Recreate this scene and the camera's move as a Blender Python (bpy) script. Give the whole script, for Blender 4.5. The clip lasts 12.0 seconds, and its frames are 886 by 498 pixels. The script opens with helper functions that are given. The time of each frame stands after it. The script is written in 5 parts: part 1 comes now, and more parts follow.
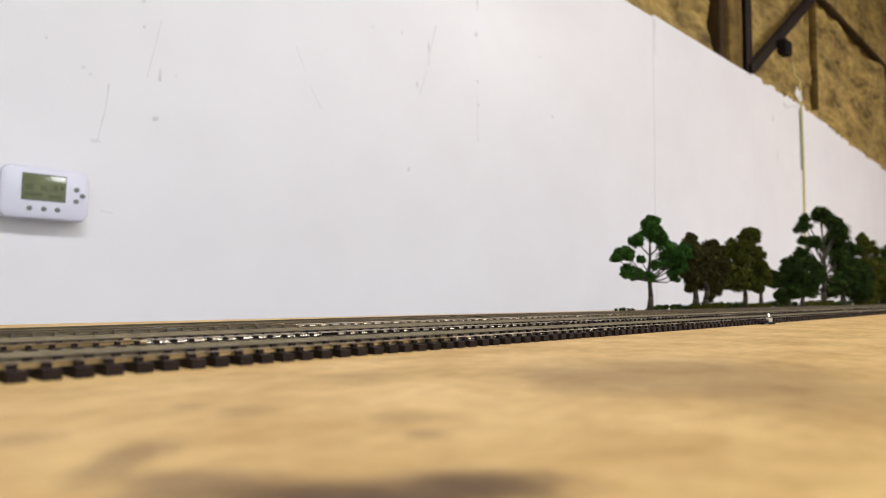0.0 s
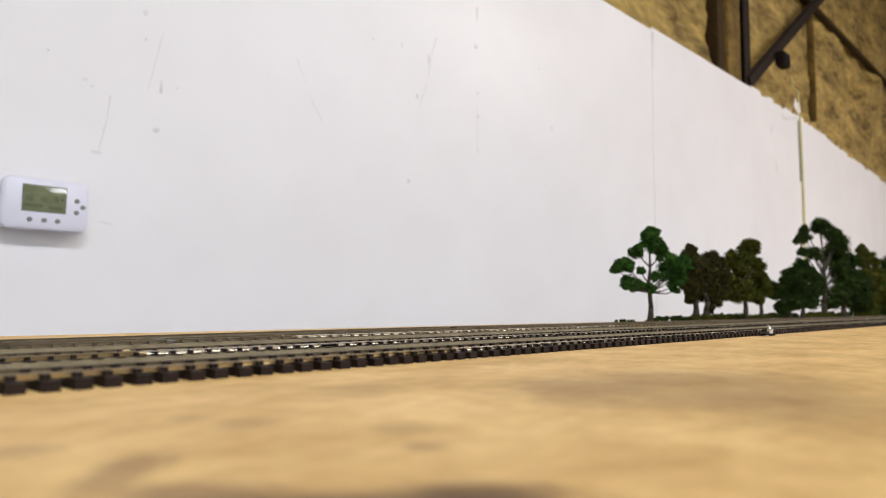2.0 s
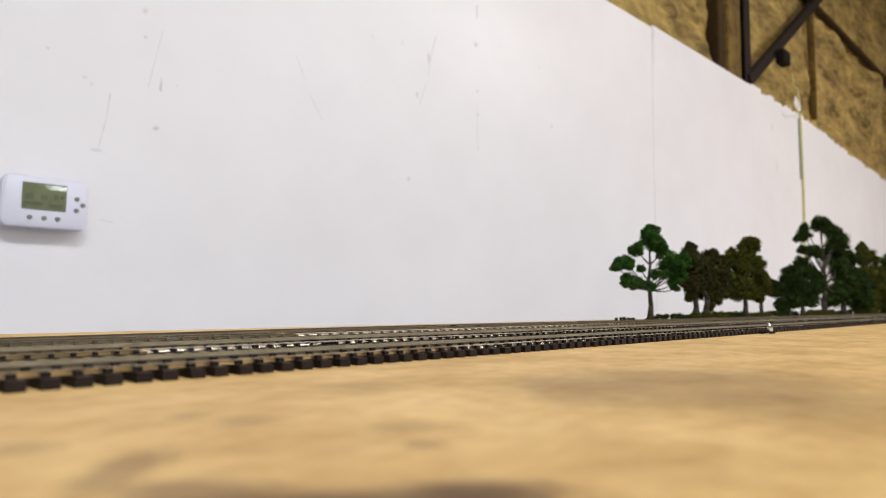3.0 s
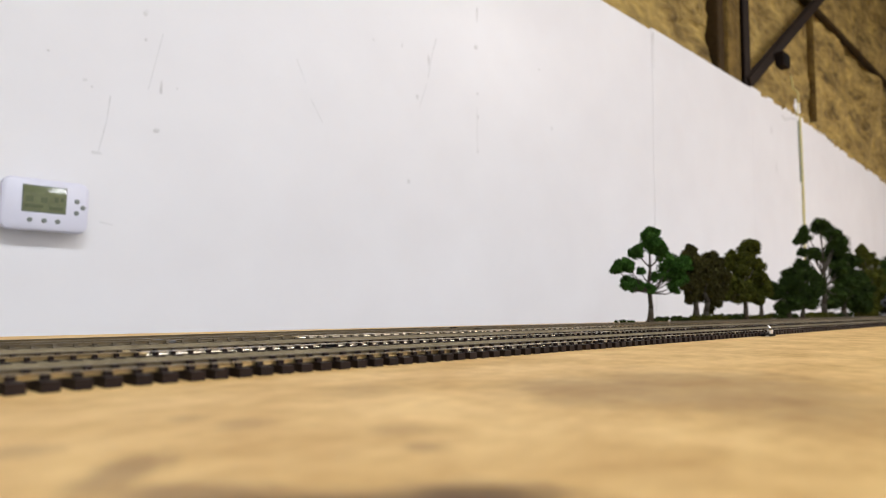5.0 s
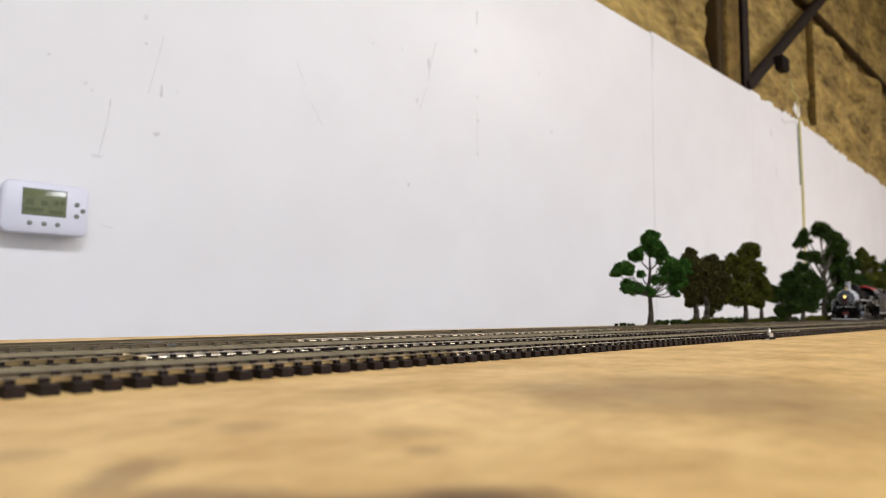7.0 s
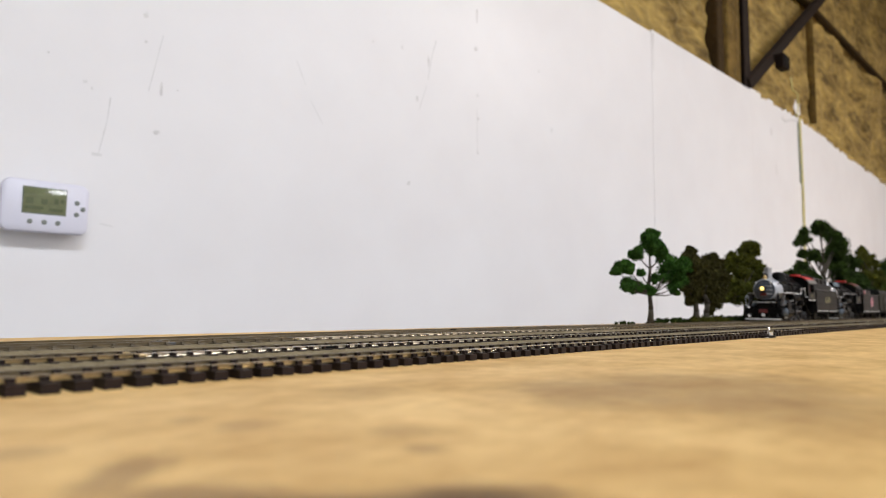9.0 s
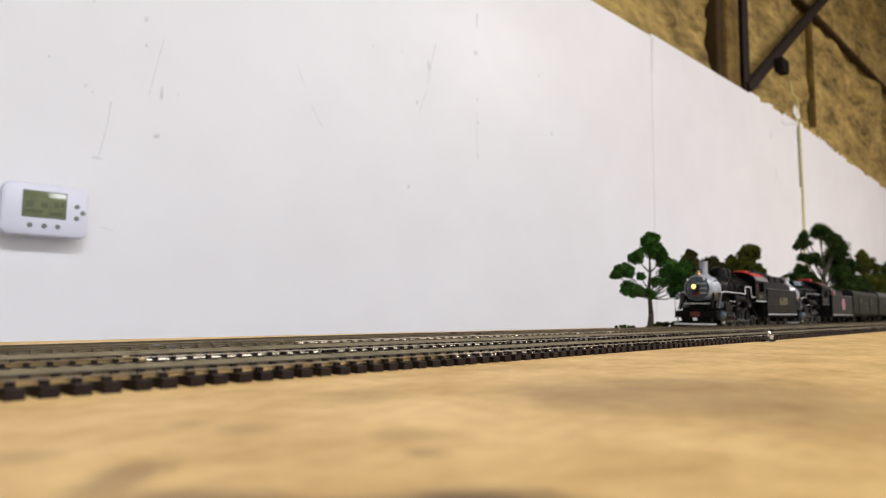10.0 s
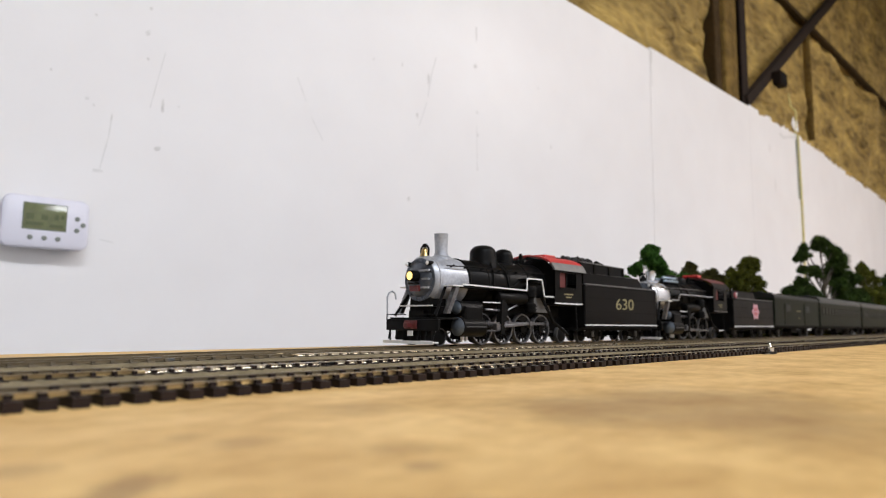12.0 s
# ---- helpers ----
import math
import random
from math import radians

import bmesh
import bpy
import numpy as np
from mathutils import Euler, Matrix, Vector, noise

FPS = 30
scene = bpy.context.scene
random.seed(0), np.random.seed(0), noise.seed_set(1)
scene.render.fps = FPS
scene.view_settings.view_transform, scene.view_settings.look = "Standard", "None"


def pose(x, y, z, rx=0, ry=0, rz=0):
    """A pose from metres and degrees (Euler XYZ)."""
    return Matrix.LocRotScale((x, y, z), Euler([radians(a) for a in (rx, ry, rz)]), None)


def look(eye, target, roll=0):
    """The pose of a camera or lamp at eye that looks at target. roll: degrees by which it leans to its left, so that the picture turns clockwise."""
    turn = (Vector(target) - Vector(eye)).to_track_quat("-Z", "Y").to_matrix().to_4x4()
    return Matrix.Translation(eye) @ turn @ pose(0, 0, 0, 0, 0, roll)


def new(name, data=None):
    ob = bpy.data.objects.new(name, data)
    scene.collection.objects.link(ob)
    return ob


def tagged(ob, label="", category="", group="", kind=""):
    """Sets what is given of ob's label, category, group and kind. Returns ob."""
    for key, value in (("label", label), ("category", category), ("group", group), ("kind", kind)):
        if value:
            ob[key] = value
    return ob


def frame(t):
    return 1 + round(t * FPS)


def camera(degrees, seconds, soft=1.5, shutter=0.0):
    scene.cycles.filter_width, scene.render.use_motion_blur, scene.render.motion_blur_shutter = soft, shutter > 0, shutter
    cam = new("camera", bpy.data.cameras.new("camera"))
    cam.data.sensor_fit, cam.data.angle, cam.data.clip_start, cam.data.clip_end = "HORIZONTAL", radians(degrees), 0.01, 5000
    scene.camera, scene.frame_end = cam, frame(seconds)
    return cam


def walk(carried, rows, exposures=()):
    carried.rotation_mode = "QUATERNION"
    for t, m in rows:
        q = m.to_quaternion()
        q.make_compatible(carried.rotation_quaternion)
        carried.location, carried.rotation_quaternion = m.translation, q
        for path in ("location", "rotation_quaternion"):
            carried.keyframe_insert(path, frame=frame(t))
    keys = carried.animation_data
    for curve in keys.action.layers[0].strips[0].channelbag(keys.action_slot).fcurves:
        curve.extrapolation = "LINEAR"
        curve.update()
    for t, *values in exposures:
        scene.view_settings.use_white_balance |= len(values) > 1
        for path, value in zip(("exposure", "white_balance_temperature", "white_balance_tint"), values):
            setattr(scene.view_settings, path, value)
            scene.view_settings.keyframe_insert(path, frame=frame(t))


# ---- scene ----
SECONDS = 12.0
cam = camera(68.56, SECONDS, soft=0.95)
cam.data.dof.use_dof = True
cam.data.dof.focus_distance = 0.40
cam.data.dof.aperture_fstop = 13.0

AZIMUTH, LEAN, EYE = 43.75, 0.57, (0.0, 0.0, 0.0225)


def aim(pitch):
    a, p = radians(AZIMUTH), radians(pitch)
    way = Vector((math.cos(a) * math.cos(p), math.sin(a) * math.cos(p), math.sin(p)))
    return look(EYE, Vector(EYE) + way, LEAN)


# the lens slowly tips upwards on its support
TILT = [(0.0, 3.93), (0.5, 4.42), (1.0, 4.77), (1.5, 4.92), (2.0, 4.92), (2.5, 4.80), (3.0, 4.74), (3.2, 4.76), (4.0, 4.88),
        (4.8, 4.94), (5.5, 5.02), (6.0, 5.08), (6.5, 5.16), (7.0, 5.24), (7.2, 5.25), (8.0, 5.18), (8.8, 5.08), (9.0, 5.10),
        (9.5, 5.26), (10.0, 5.42), (10.5, 5.60), (11.0, 5.90), (11.5, 6.18), (12.0, 6.50)]
walk(cam, [(t, aim(p)) for t, p in TILT])

# ---- light ----
world = bpy.data.worlds.new("world")
scene.world = world
world.use_nodes = True
world.node_tree.nodes["Background"].inputs[0].default_value = (0.9, 0.95, 1.0, 1)
world.node_tree.nodes["Background"].inputs[1].default_value = 0.3
scene.view_settings.exposure = 0.0


def ceiling_lamp(x, y, z, sx, sy, watts, colour):
    data = bpy.data.lights.new("ceiling_lamp", "AREA")
    data.shape, data.size, data.size_y, data.energy, data.color = "RECTANGLE", sx, sy, watts, colour
    ob = new("ceiling_lamp", data)
    ob.matrix_world = pose(x, y, z)
    return ob


ceiling_lamp(-0.6, -2.4, 3.2, 2.4, 0.6, 170, (0.86, 0.915, 1.0))
ceiling_lamp(5.4, -2.4, 3.2, 2.4, 0.6, 170, (1.0, 0.915, 0.87))
ceiling_lamp(2.6, -2.9, 3.2, 2.4, 0.6, 112, (0.93, 0.94, 1.0))


# ---- materials ----
def material(name, colour, other=None, rough=0.5, metal=0.0, scale=40.0, fine=400.0, bump=0.1, depth=0.001, spread=0.5, stretch=(1, 1, 1), vary=0.0, rough2=None, spec=0.5, island=0.0):
    """Two scales of noise between two colours, with relief from the finer one."""
    m = bpy.data.materials.new(name)
    m.use_nodes = True
    n, l = m.node_tree.nodes, m.node_tree.links
    b = n["Principled BSDF"]
    b.inputs["Roughness"].default_value, b.inputs["Metallic"].default_value = rough, metal
    b.inputs["Specular IOR Level"].default_value = spec
    other = other or tuple(c * 0.75 for c in colour)
    tc, mp = n.new("ShaderNodeTexCoord"), n.new("ShaderNodeMapping")
    mp.inputs["Scale"].default_value = stretch
    l.new(tc.outputs["Object"], mp.inputs["Vector"])
    big, small = n.new("ShaderNodeTexNoise"), n.new("ShaderNodeTexNoise")
    for node, s in ((big, scale), (small, fine)):
        node.inputs["Scale"].default_value, node.inputs["Detail"].default_value = s, 5
        l.new(mp.outputs["Vector"], node.inputs["Vector"])
    add = n.new("ShaderNodeMix")
    add.data_type = "FLOAT"
    add.inputs[0].default_value = 0.4
    l.new(big.outputs["Fac"], add.inputs[2])
    l.new(small.outputs["Fac"], add.inputs[3])
    ramp = n.new("ShaderNodeMapRange")
    ramp.inputs["From Min"].default_value, ramp.inputs["From Max"].default_value = 0.5 - spread * 0.4, 0.5 + spread * 0.4
    l.new(add.outputs[0], ramp.inputs["Value"])
    mix = n.new("ShaderNodeMix")
    mix.data_type = "RGBA"
    mix.inputs[6].default_value, mix.inputs[7].default_value = (*colour, 1), (*other, 1)
    l.new(ramp.outputs[0], mix.inputs[0])
    out = mix.outputs[2]
    if vary:
        info, hsv, mr = n.new("ShaderNodeObjectInfo"), n.new("ShaderNodeHueSaturation"), n.new("ShaderNodeMapRange")
        mr.inputs["To Min"].default_value, mr.inputs["To Max"].default_value = 1 - vary, 1 + vary
        l.new(info.outputs["Random"], mr.inputs["Value"])
        l.new(mr.outputs[0], hsv.inputs["Value"])
        l.new(out, hsv.inputs["Color"])
        out = hsv.outputs[0]
    if island:
        geo, hs, mi = n.new("ShaderNodeNewGeometry"), n.new("ShaderNodeHueSaturation"), n.new("ShaderNodeMapRange")
        mi.inputs["To Min"].default_value, mi.inputs["To Max"].default_value = 1 - island, 1 + island
        l.new(geo.outputs["Random Per Island"], mi.inputs["Value"])
        l.new(mi.outputs[0], hs.inputs["Value"])
        l.new(out, hs.inputs["Color"])
        out = hs.outputs[0]
    l.new(out, b.inputs["Base Color"])
    if rough2 is not None:
        rr = n.new("ShaderNodeMapRange")
        rr.inputs["To Min"].default_value, rr.inputs["To Max"].default_value = rough, rough2
        l.new(big.outputs["Fac"], rr.inputs["Value"])
        l.new(rr.outputs[0], b.inputs["Roughness"])
    if bump:
        bp = n.new("ShaderNodeBump")
        bp.inputs["Strength"].default_value, bp.inputs["Distance"].default_value = bump, depth
        l.new(small.outputs["Fac"], bp.inputs["Height"])
        l.new(bp.outputs[0], b.inputs["Normal"])
    return m


def glow(name, colour, strength):
    m = bpy.data.materials.new(name)
    m.use_nodes = True
    b = m.node_tree.nodes["Principled BSDF"]
    b.inputs["Base Color"].default_value = (*colour, 1)
    b.inputs["Emission Color"].default_value = (*colour, 1)
    b.inputs["Emission Strength"].default_value = strength
    return m


def with_ovals(m, ovals):
    """Soft brown ovals mixed into a material's base colour: centre, half lengths, turn, strength."""
    n, l = m.node_tree.nodes, m.node_tree.links
    b = n["Principled BSDF"]
    for cx, cy, ax, ay, turn, amount, colour in ovals:
        tc, mp, g, ns = n.new("ShaderNodeTexCoord"), n.new("ShaderNodeMapping"), n.new("ShaderNodeTexGradient"), n.new("ShaderNodeTexNoise")
        mp.vector_type = "TEXTURE"
        mp.inputs["Location"].default_value = (cx, cy, 0)
        mp.inputs["Rotation"].default_value = (0, 0, radians(turn))
        mp.inputs["Scale"].default_value = (ax, ay, 1)
        ns.inputs["Scale"].default_value = 2.5
        ns.inputs["Detail"].default_value = 4
        l.new(tc.outputs["Object"], mp.inputs["Vector"])
        wob = n.new("ShaderNodeVectorMath")
        wob.operation = "MULTIPLY_ADD"
        l.new(mp.outputs["Vector"], ns.inputs["Vector"])
        l.new(ns.outputs["Color"], wob.inputs[0])
        wob.inputs[1].default_value = (0.9, 0.9, 0)
        sub = n.new("ShaderNodeVectorMath")
        sub.operation = "SUBTRACT"
        sub.inputs[1].default_value = (0.45, 0.45, 0)
        l.new(mp.outputs["Vector"], wob.inputs[2])
        l.new(wob.outputs[0], sub.inputs[0])
        g.gradient_type = "SPHERICAL"
        l.new(sub.outputs[0], g.inputs["Vector"])
        mr = n.new("ShaderNodeMapRange")
        mr.interpolation_type = "SMOOTHSTEP"
        mr.inputs["From Max"].default_value = 0.8
        mr.inputs["To Max"].default_value = amount
        l.new(g.outputs["Fac"], mr.inputs["Value"])
        mix = n.new("ShaderNodeMix")
        mix.data_type = "RGBA"
        mix.inputs[7].default_value = (*colour, 1)
        l.new(mr.outputs[0], mix.inputs[0])
        l.new(b.inputs["Base Color"].links[0].from_socket, mix.inputs[6])
        l.new(mix.outputs[2], b.inputs["Base Color"])
    return m


M = {}
M["plywood"] = with_ovals(material("plywood", (0.80, 0.545, 0.220), (0.50, 0.295, 0.098), rough=0.46, scale=24, fine=110, bump=0.08, depth=0.0005, spread=0.43, stretch=(1.0, 1.4, 1), rough2=0.64, spec=0.28), [
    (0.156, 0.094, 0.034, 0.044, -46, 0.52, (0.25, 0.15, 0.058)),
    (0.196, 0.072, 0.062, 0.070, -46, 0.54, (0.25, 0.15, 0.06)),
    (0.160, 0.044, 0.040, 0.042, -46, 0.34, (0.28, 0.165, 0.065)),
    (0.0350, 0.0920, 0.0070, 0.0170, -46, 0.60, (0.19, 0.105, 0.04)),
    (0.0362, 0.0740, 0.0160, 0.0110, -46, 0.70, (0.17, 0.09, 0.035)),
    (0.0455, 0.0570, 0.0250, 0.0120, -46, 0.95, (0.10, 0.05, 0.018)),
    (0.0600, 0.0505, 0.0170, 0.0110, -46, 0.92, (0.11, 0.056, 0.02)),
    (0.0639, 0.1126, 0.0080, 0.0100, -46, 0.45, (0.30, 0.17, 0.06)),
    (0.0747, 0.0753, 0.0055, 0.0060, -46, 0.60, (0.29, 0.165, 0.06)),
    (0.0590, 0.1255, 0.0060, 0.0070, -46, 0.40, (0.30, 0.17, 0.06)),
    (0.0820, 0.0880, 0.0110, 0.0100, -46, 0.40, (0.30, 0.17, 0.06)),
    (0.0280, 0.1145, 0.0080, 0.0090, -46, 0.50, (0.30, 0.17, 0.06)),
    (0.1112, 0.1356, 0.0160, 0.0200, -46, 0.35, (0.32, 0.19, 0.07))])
M["edge"] = material("plywood_edge", (0.45, 0.29, 0.14), (0.25, 0.15, 0.07), rough=0.8, scale=60, stretch=(1, 1, 14))
M["wall"] = material("white_panel", (0.81, 0.81, 0.82), (0.715, 0.70, 0.705), rough=0.33, scale=1.6, fine=5, bump=0.18, depth=0.004, spread=0.8, rough2=0.55)
M["scuff"] = material("grey_scuff", (0.60, 0.595, 0.59), (0.745, 0.745, 0.75), rough=0.6, scale=60, fine=300, spread=0.35, bump=0)
M["smudge"] = material("dark_smudge", (0.53, 0.52, 0.515), (0.71, 0.705, 0.70), rough=0.6, scale=90, fine=400, spread=0.4, bump=0)
M["foam"] = material("spray_foam", (0.57, 0.40, 0.120), (0.085, 0.050, 0.012), rough=0.7, scale=5.0, fine=24, bump=1.0, depth=0.05, spread=0.38, stretch=(0.42, 1, 1), spec=0.3)
M["steel"] = material("dark_steel", (0.010, 0.006, 0.005), (0.022, 0.013, 0.008), rough=0.7, scale=8, fine=60, spec=0.15)
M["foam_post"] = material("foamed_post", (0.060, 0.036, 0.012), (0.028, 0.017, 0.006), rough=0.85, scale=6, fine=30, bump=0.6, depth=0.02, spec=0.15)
M["foam_dull"] = material("dull_foam", (0.25, 0.16, 0.042), (0.07, 0.043, 0.011), rough=0.85, scale=6, fine=30, bump=0.8, depth=0.03, spec=0.2)
M["concrete"] = material("concrete", (0.32, 0.31, 0.29), rough=0.8, scale=2, fine=30)
M["cord"] = material("yellow_cord", (0.66, 0.58, 0.22), rough=0.5)
M["cord_grey"] = material("grey_cord", (0.30, 0.32, 0.22), rough=0.5)
M["tie"] = material("brown_plastic_tie", (0.010, 0.005, 0.004), (0.020, 0.011, 0.008), rough=0.55, scale=120, fine=900, depth=0.0002, vary=0.2, spec=0.2)
M["tie_grey"] = material("weathered_tie", (0.10, 0.082, 0.058), (0.19, 0.158, 0.112), rough=0.75, scale=120, fine=900, depth=0.0002, vary=0.25, spec=0.12)
# Nickel rail tones with reflections mixed in: wall white, then plywood tan
M["rail_bright"] = material("white_sheen_rail", (0.90, 0.86, 0.76), (0.62, 0.55, 0.42), rough=0.20, metal=1.0, scale=45, fine=400, bump=0.05, depth=0.0002, rough2=0.34)
M["rail"] = material("tan_sheen_rail", (0.52, 0.41, 0.22), (0.28, 0.21, 0.11), rough=0.28, metal=1.0, scale=45, fine=400, bump=0.05, depth=0.0002, rough2=0.38)
# darker brown copy that dims all far rails and some near lengths
M["rail_brown"] = material("darker_rail", (0.20, 0.155, 0.09), (0.11, 0.085, 0.05), rough=0.45, metal=0.6, scale=45, fine=400, bump=0.05, depth=0.0002)
M["ballast"] = material("grey_ballast", (0.26, 0.215, 0.135), (0.125, 0.102, 0.062), rough=0.95, scale=90, fine=900, bump=0.8, depth=0.0006, spec=0.1)
M["silver"] = material("bright_metal", (0.8, 0.8, 0.8), rough=0.2, metal=1.0, bump=0)
M["black"] = material("satin_black", (0.0030, 0.0030, 0.0033), (0.0065, 0.0062, 0.006), rough=0.28, scale=60, fine=400, bump=0.08, depth=0.0003, rough2=0.44, spec=0.07)
M["soot"] = material("matte_black", (0.0035, 0.0033, 0.0032), (0.008, 0.0074, 0.007), rough=0.7, scale=60, fine=500, depth=0.0003, spec=0.1)
M["graphite"] = material("graphite_grey", (0.50, 0.52, 0.56), (0.25, 0.26, 0.29), rough=0.36, metal=0.3, scale=90, fine=400, bump=0.1, depth=0.0003)
M["graphite_front"] = material("dark_graphite", (0.13, 0.15, 0.185), (0.035, 0.04, 0.05), rough=0.35, metal=0.3, scale=90, fine=400, bump=0.1, depth=0.0003)
M["chrome"] = material("polished_front", (0.72, 0.73, 0.75), (0.45, 0.46, 0.48), rough=0.22, metal=0.7, scale=60, bump=0)
M["steel_blue"] = material("cylinder_head", (0.17, 0.20, 0.24), (0.10, 0.12, 0.145), rough=0.35, metal=0.5, scale=90, bump=0)
M["tyre"] = material("wheel_rim", (0.20, 0.20, 0.205), (0.10, 0.10, 0.105), rough=0.35, metal=0.7, scale=200, bump=0)
M["rod"] = material("dark_steel_rod", (0.19, 0.19, 0.20), (0.08, 0.08, 0.085), rough=0.3, metal=0.7, scale=200, bump=0)
M["white"] = material("white_trim", (0.80, 0.80, 0.79), (0.66, 0.66, 0.65), rough=0.4, scale=150, bump=0)
M["red"] = material("red_roof", (0.56, 0.035, 0.03), (0.42, 0.02, 0.02), rough=0.45, scale=40, fine=300, bump=0.04, depth=0.0003)
M["dull_red"] = material("dull_red", (0.15, 0.018, 0.016), (0.07, 0.012, 0.012), rough=0.5, scale=100, bump=0)
M["grey_roof"] = material("grey_edge", (0.15, 0.145, 0.14), (0.09, 0.085, 0.08), rough=0.5, scale=100, bump=0)
M["brass"] = material("brass", (0.55, 0.40, 0.17), (0.32, 0.21, 0.08), rough=0.3, metal=0.9, bump=0)
M["gold"] = material("old_gold_lettering", (0.27, 0.24, 0.12), (0.18, 0.155, 0.075), rough=0.6, scale=300, bump=0)
M["lamp"] = glow("lit_headlamp", (1.0, 0.72, 0.22), 1.6)
M["coal"] = material("coal", (0.012, 0.012, 0.012), (0.03, 0.03, 0.03), rough=0.5, scale=100, fine=500, bump=0.8, depth=0.002, spec=0.12)
M["olive"] = material("olive_car_paint", (0.0115, 0.0145, 0.0085), (0.0075, 0.0095, 0.006), rough=0.5, scale=20, fine=200, bump=0.05, depth=0.0003, spec=0.09)
M["car_roof"] = material("car_roof", (0.015, 0.016, 0.0145), (0.010, 0.0105, 0.0095), rough=0.5, scale=30, fine=300, bump=0.05, depth=0.0003, spec=0.2)
# coach roof with its grey sheen lifted into the base colour
M["pale_roof"] = material("sheen_car_roof", (0.048, 0.05, 0.049), (0.026, 0.027, 0.026), rough=0.42, scale=30, fine=300, bump=0.05, depth=0.0003, spec=0.3)
M["glass"] = material("dark_glass", (0.012, 0.014, 0.013), rough=0.4, bump=0, spec=0.12)
M["cyan"] = material("pale_blue_pipe", (0.35, 0.45, 0.55), rough=0.3, metal=0.4, bump=0)
M["pink"] = material("pink_emblem", (0.44, 0.12, 0.14), (0.34, 0.08, 0.1), rough=0.5, scale=300, bump=0)
M["pale_pink"] = material("pale_pink_paint", (0.52, 0.30, 0.34), (0.42, 0.20, 0.24), rough=0.5, scale=300, bump=0)
M["case"] = material("white_plastic", (0.68, 0.68, 0.77), (0.65, 0.65, 0.74), rough=0.38, scale=30, bump=0.02, depth=0.0003)
M["button"] = material("grey_button", (0.20, 0.22, 0.20), rough=0.5, bump=0)
M["lcd"] = material("lcd_glass", (0.165, 0.185, 0.085), (0.11, 0.125, 0.06), rough=0.10, scale=60, bump=0)
M["lcd_ink"] = material("lcd_segment", (0.10, 0.12, 0.05), rough=0.15, bump=0)
M["bark"] = material("grey_bark", (0.075, 0.066, 0.050), (0.030, 0.025, 0.018), rough=0.9, scale=150, fine=900, bump=0.6, depth=0.001, spec=0.1)
M["leaf_green"] = material("green_foam_leaf", (0.0520, 0.1274, 0.0182), (0.0117, 0.0390, 0.0065), rough=0.85, scale=110, fine=700, spread=0.5, depth=0.001, spec=0.1, island=0.55)
M["leaf_brown"] = material("brown_green_leaf", (0.0650, 0.0585, 0.0130), (0.0182, 0.0182, 0.0052), rough=0.85, scale=110, fine=700, spread=0.5, depth=0.001, spec=0.1, island=0.55)
M["leaf_olive"] = material("olive_leaf", (0.0858, 0.0910, 0.0091), (0.0221, 0.0273, 0.0039), rough=0.85, scale=110, fine=700, spread=0.5, depth=0.001, spec=0.1, island=0.55)
M["leaf_dark"] = material("dark_green_leaf", (0.0312, 0.0559, 0.0078), (0.0078, 0.0156, 0.0026), rough=0.85, scale=110, fine=700, spread=0.5, depth=0.001, spec=0.1, island=0.55)


# ---- shaping ----
def box(bm, x0, x1, y0, y1, z0, z1, bevel=0.0):
    r = bmesh.ops.create_cube(bm, size=1)
    for v in r["verts"]:
        v.co = Vector((x0 + (v.co.x + 0.5) * (x1 - x0), y0 + (v.co.y + 0.5) * (y1 - y0), z0 + (v.co.z + 0.5) * (z1 - z0)))
    if bevel:
        edges = list({e for v in r["verts"] for e in v.link_edges})
        bmesh.ops.bevel(bm, geom=edges, offset=bevel, segments=2, profile=0.5, affect="EDGES")
    return bm


def rod(bm, p0, p1, r0, r1=None, seg=16):
    """A round bar from p0 to p1."""
    r1 = r0 if r1 is None else r1
    p0, p1 = Vector(p0), Vector(p1)
    q = (p1 - p0).to_track_quat("Z", "Y").to_matrix()
    rings = []
    for p, r in ((p0, r0), (p1, r1)):
        rings.append([bm.verts.new(p + q @ Vector((r * math.cos(2 * math.pi * i / seg), r * math.sin(2 * math.pi * i / seg), 0))) for i in range(seg)])
    for i in range(seg):
        j = (i + 1) % seg
        bm.faces.new((rings[0][i], rings[0][j], rings[1][j], rings[1][i]))
    bm.faces.new(rings[0][::-1])
    bm.faces.new(rings[1])
    return bm


def lathe(bm, profile, origin=(0, 0, 0), axis="Z", seg=28):
    """Turns (radius, height) pairs round an axis."""
    o = Vector(origin)
    rings = []
    for r, h in profile:
        ring = []
        for i in range(seg):
            a = 2 * math.pi * i / seg
            c, s = r * math.cos(a), r * math.sin(a)
            ring.append(bm.verts.new(o + (Vector((c, s, h)) if axis == "Z" else Vector((h, c, s)) if axis == "X" else Vector((s, h, c)))))
        rings.append(ring)
    for a, b in zip(rings, rings[1:]):
        for i in range(seg):
            j = (i + 1) % seg
            bm.faces.new((a[i], a[j], b[j], b[i]))
    bm.faces.new(rings[0][::-1])
    bm.faces.new(rings[-1])
    bmesh.ops.recalc_face_normals(bm, faces=bm.faces)
    return bm


def pipe(bm, points, r, seg=8):
    for a, b in zip(points, points[1:]):
        rod(bm, a, b, r, seg=seg)
    return bm


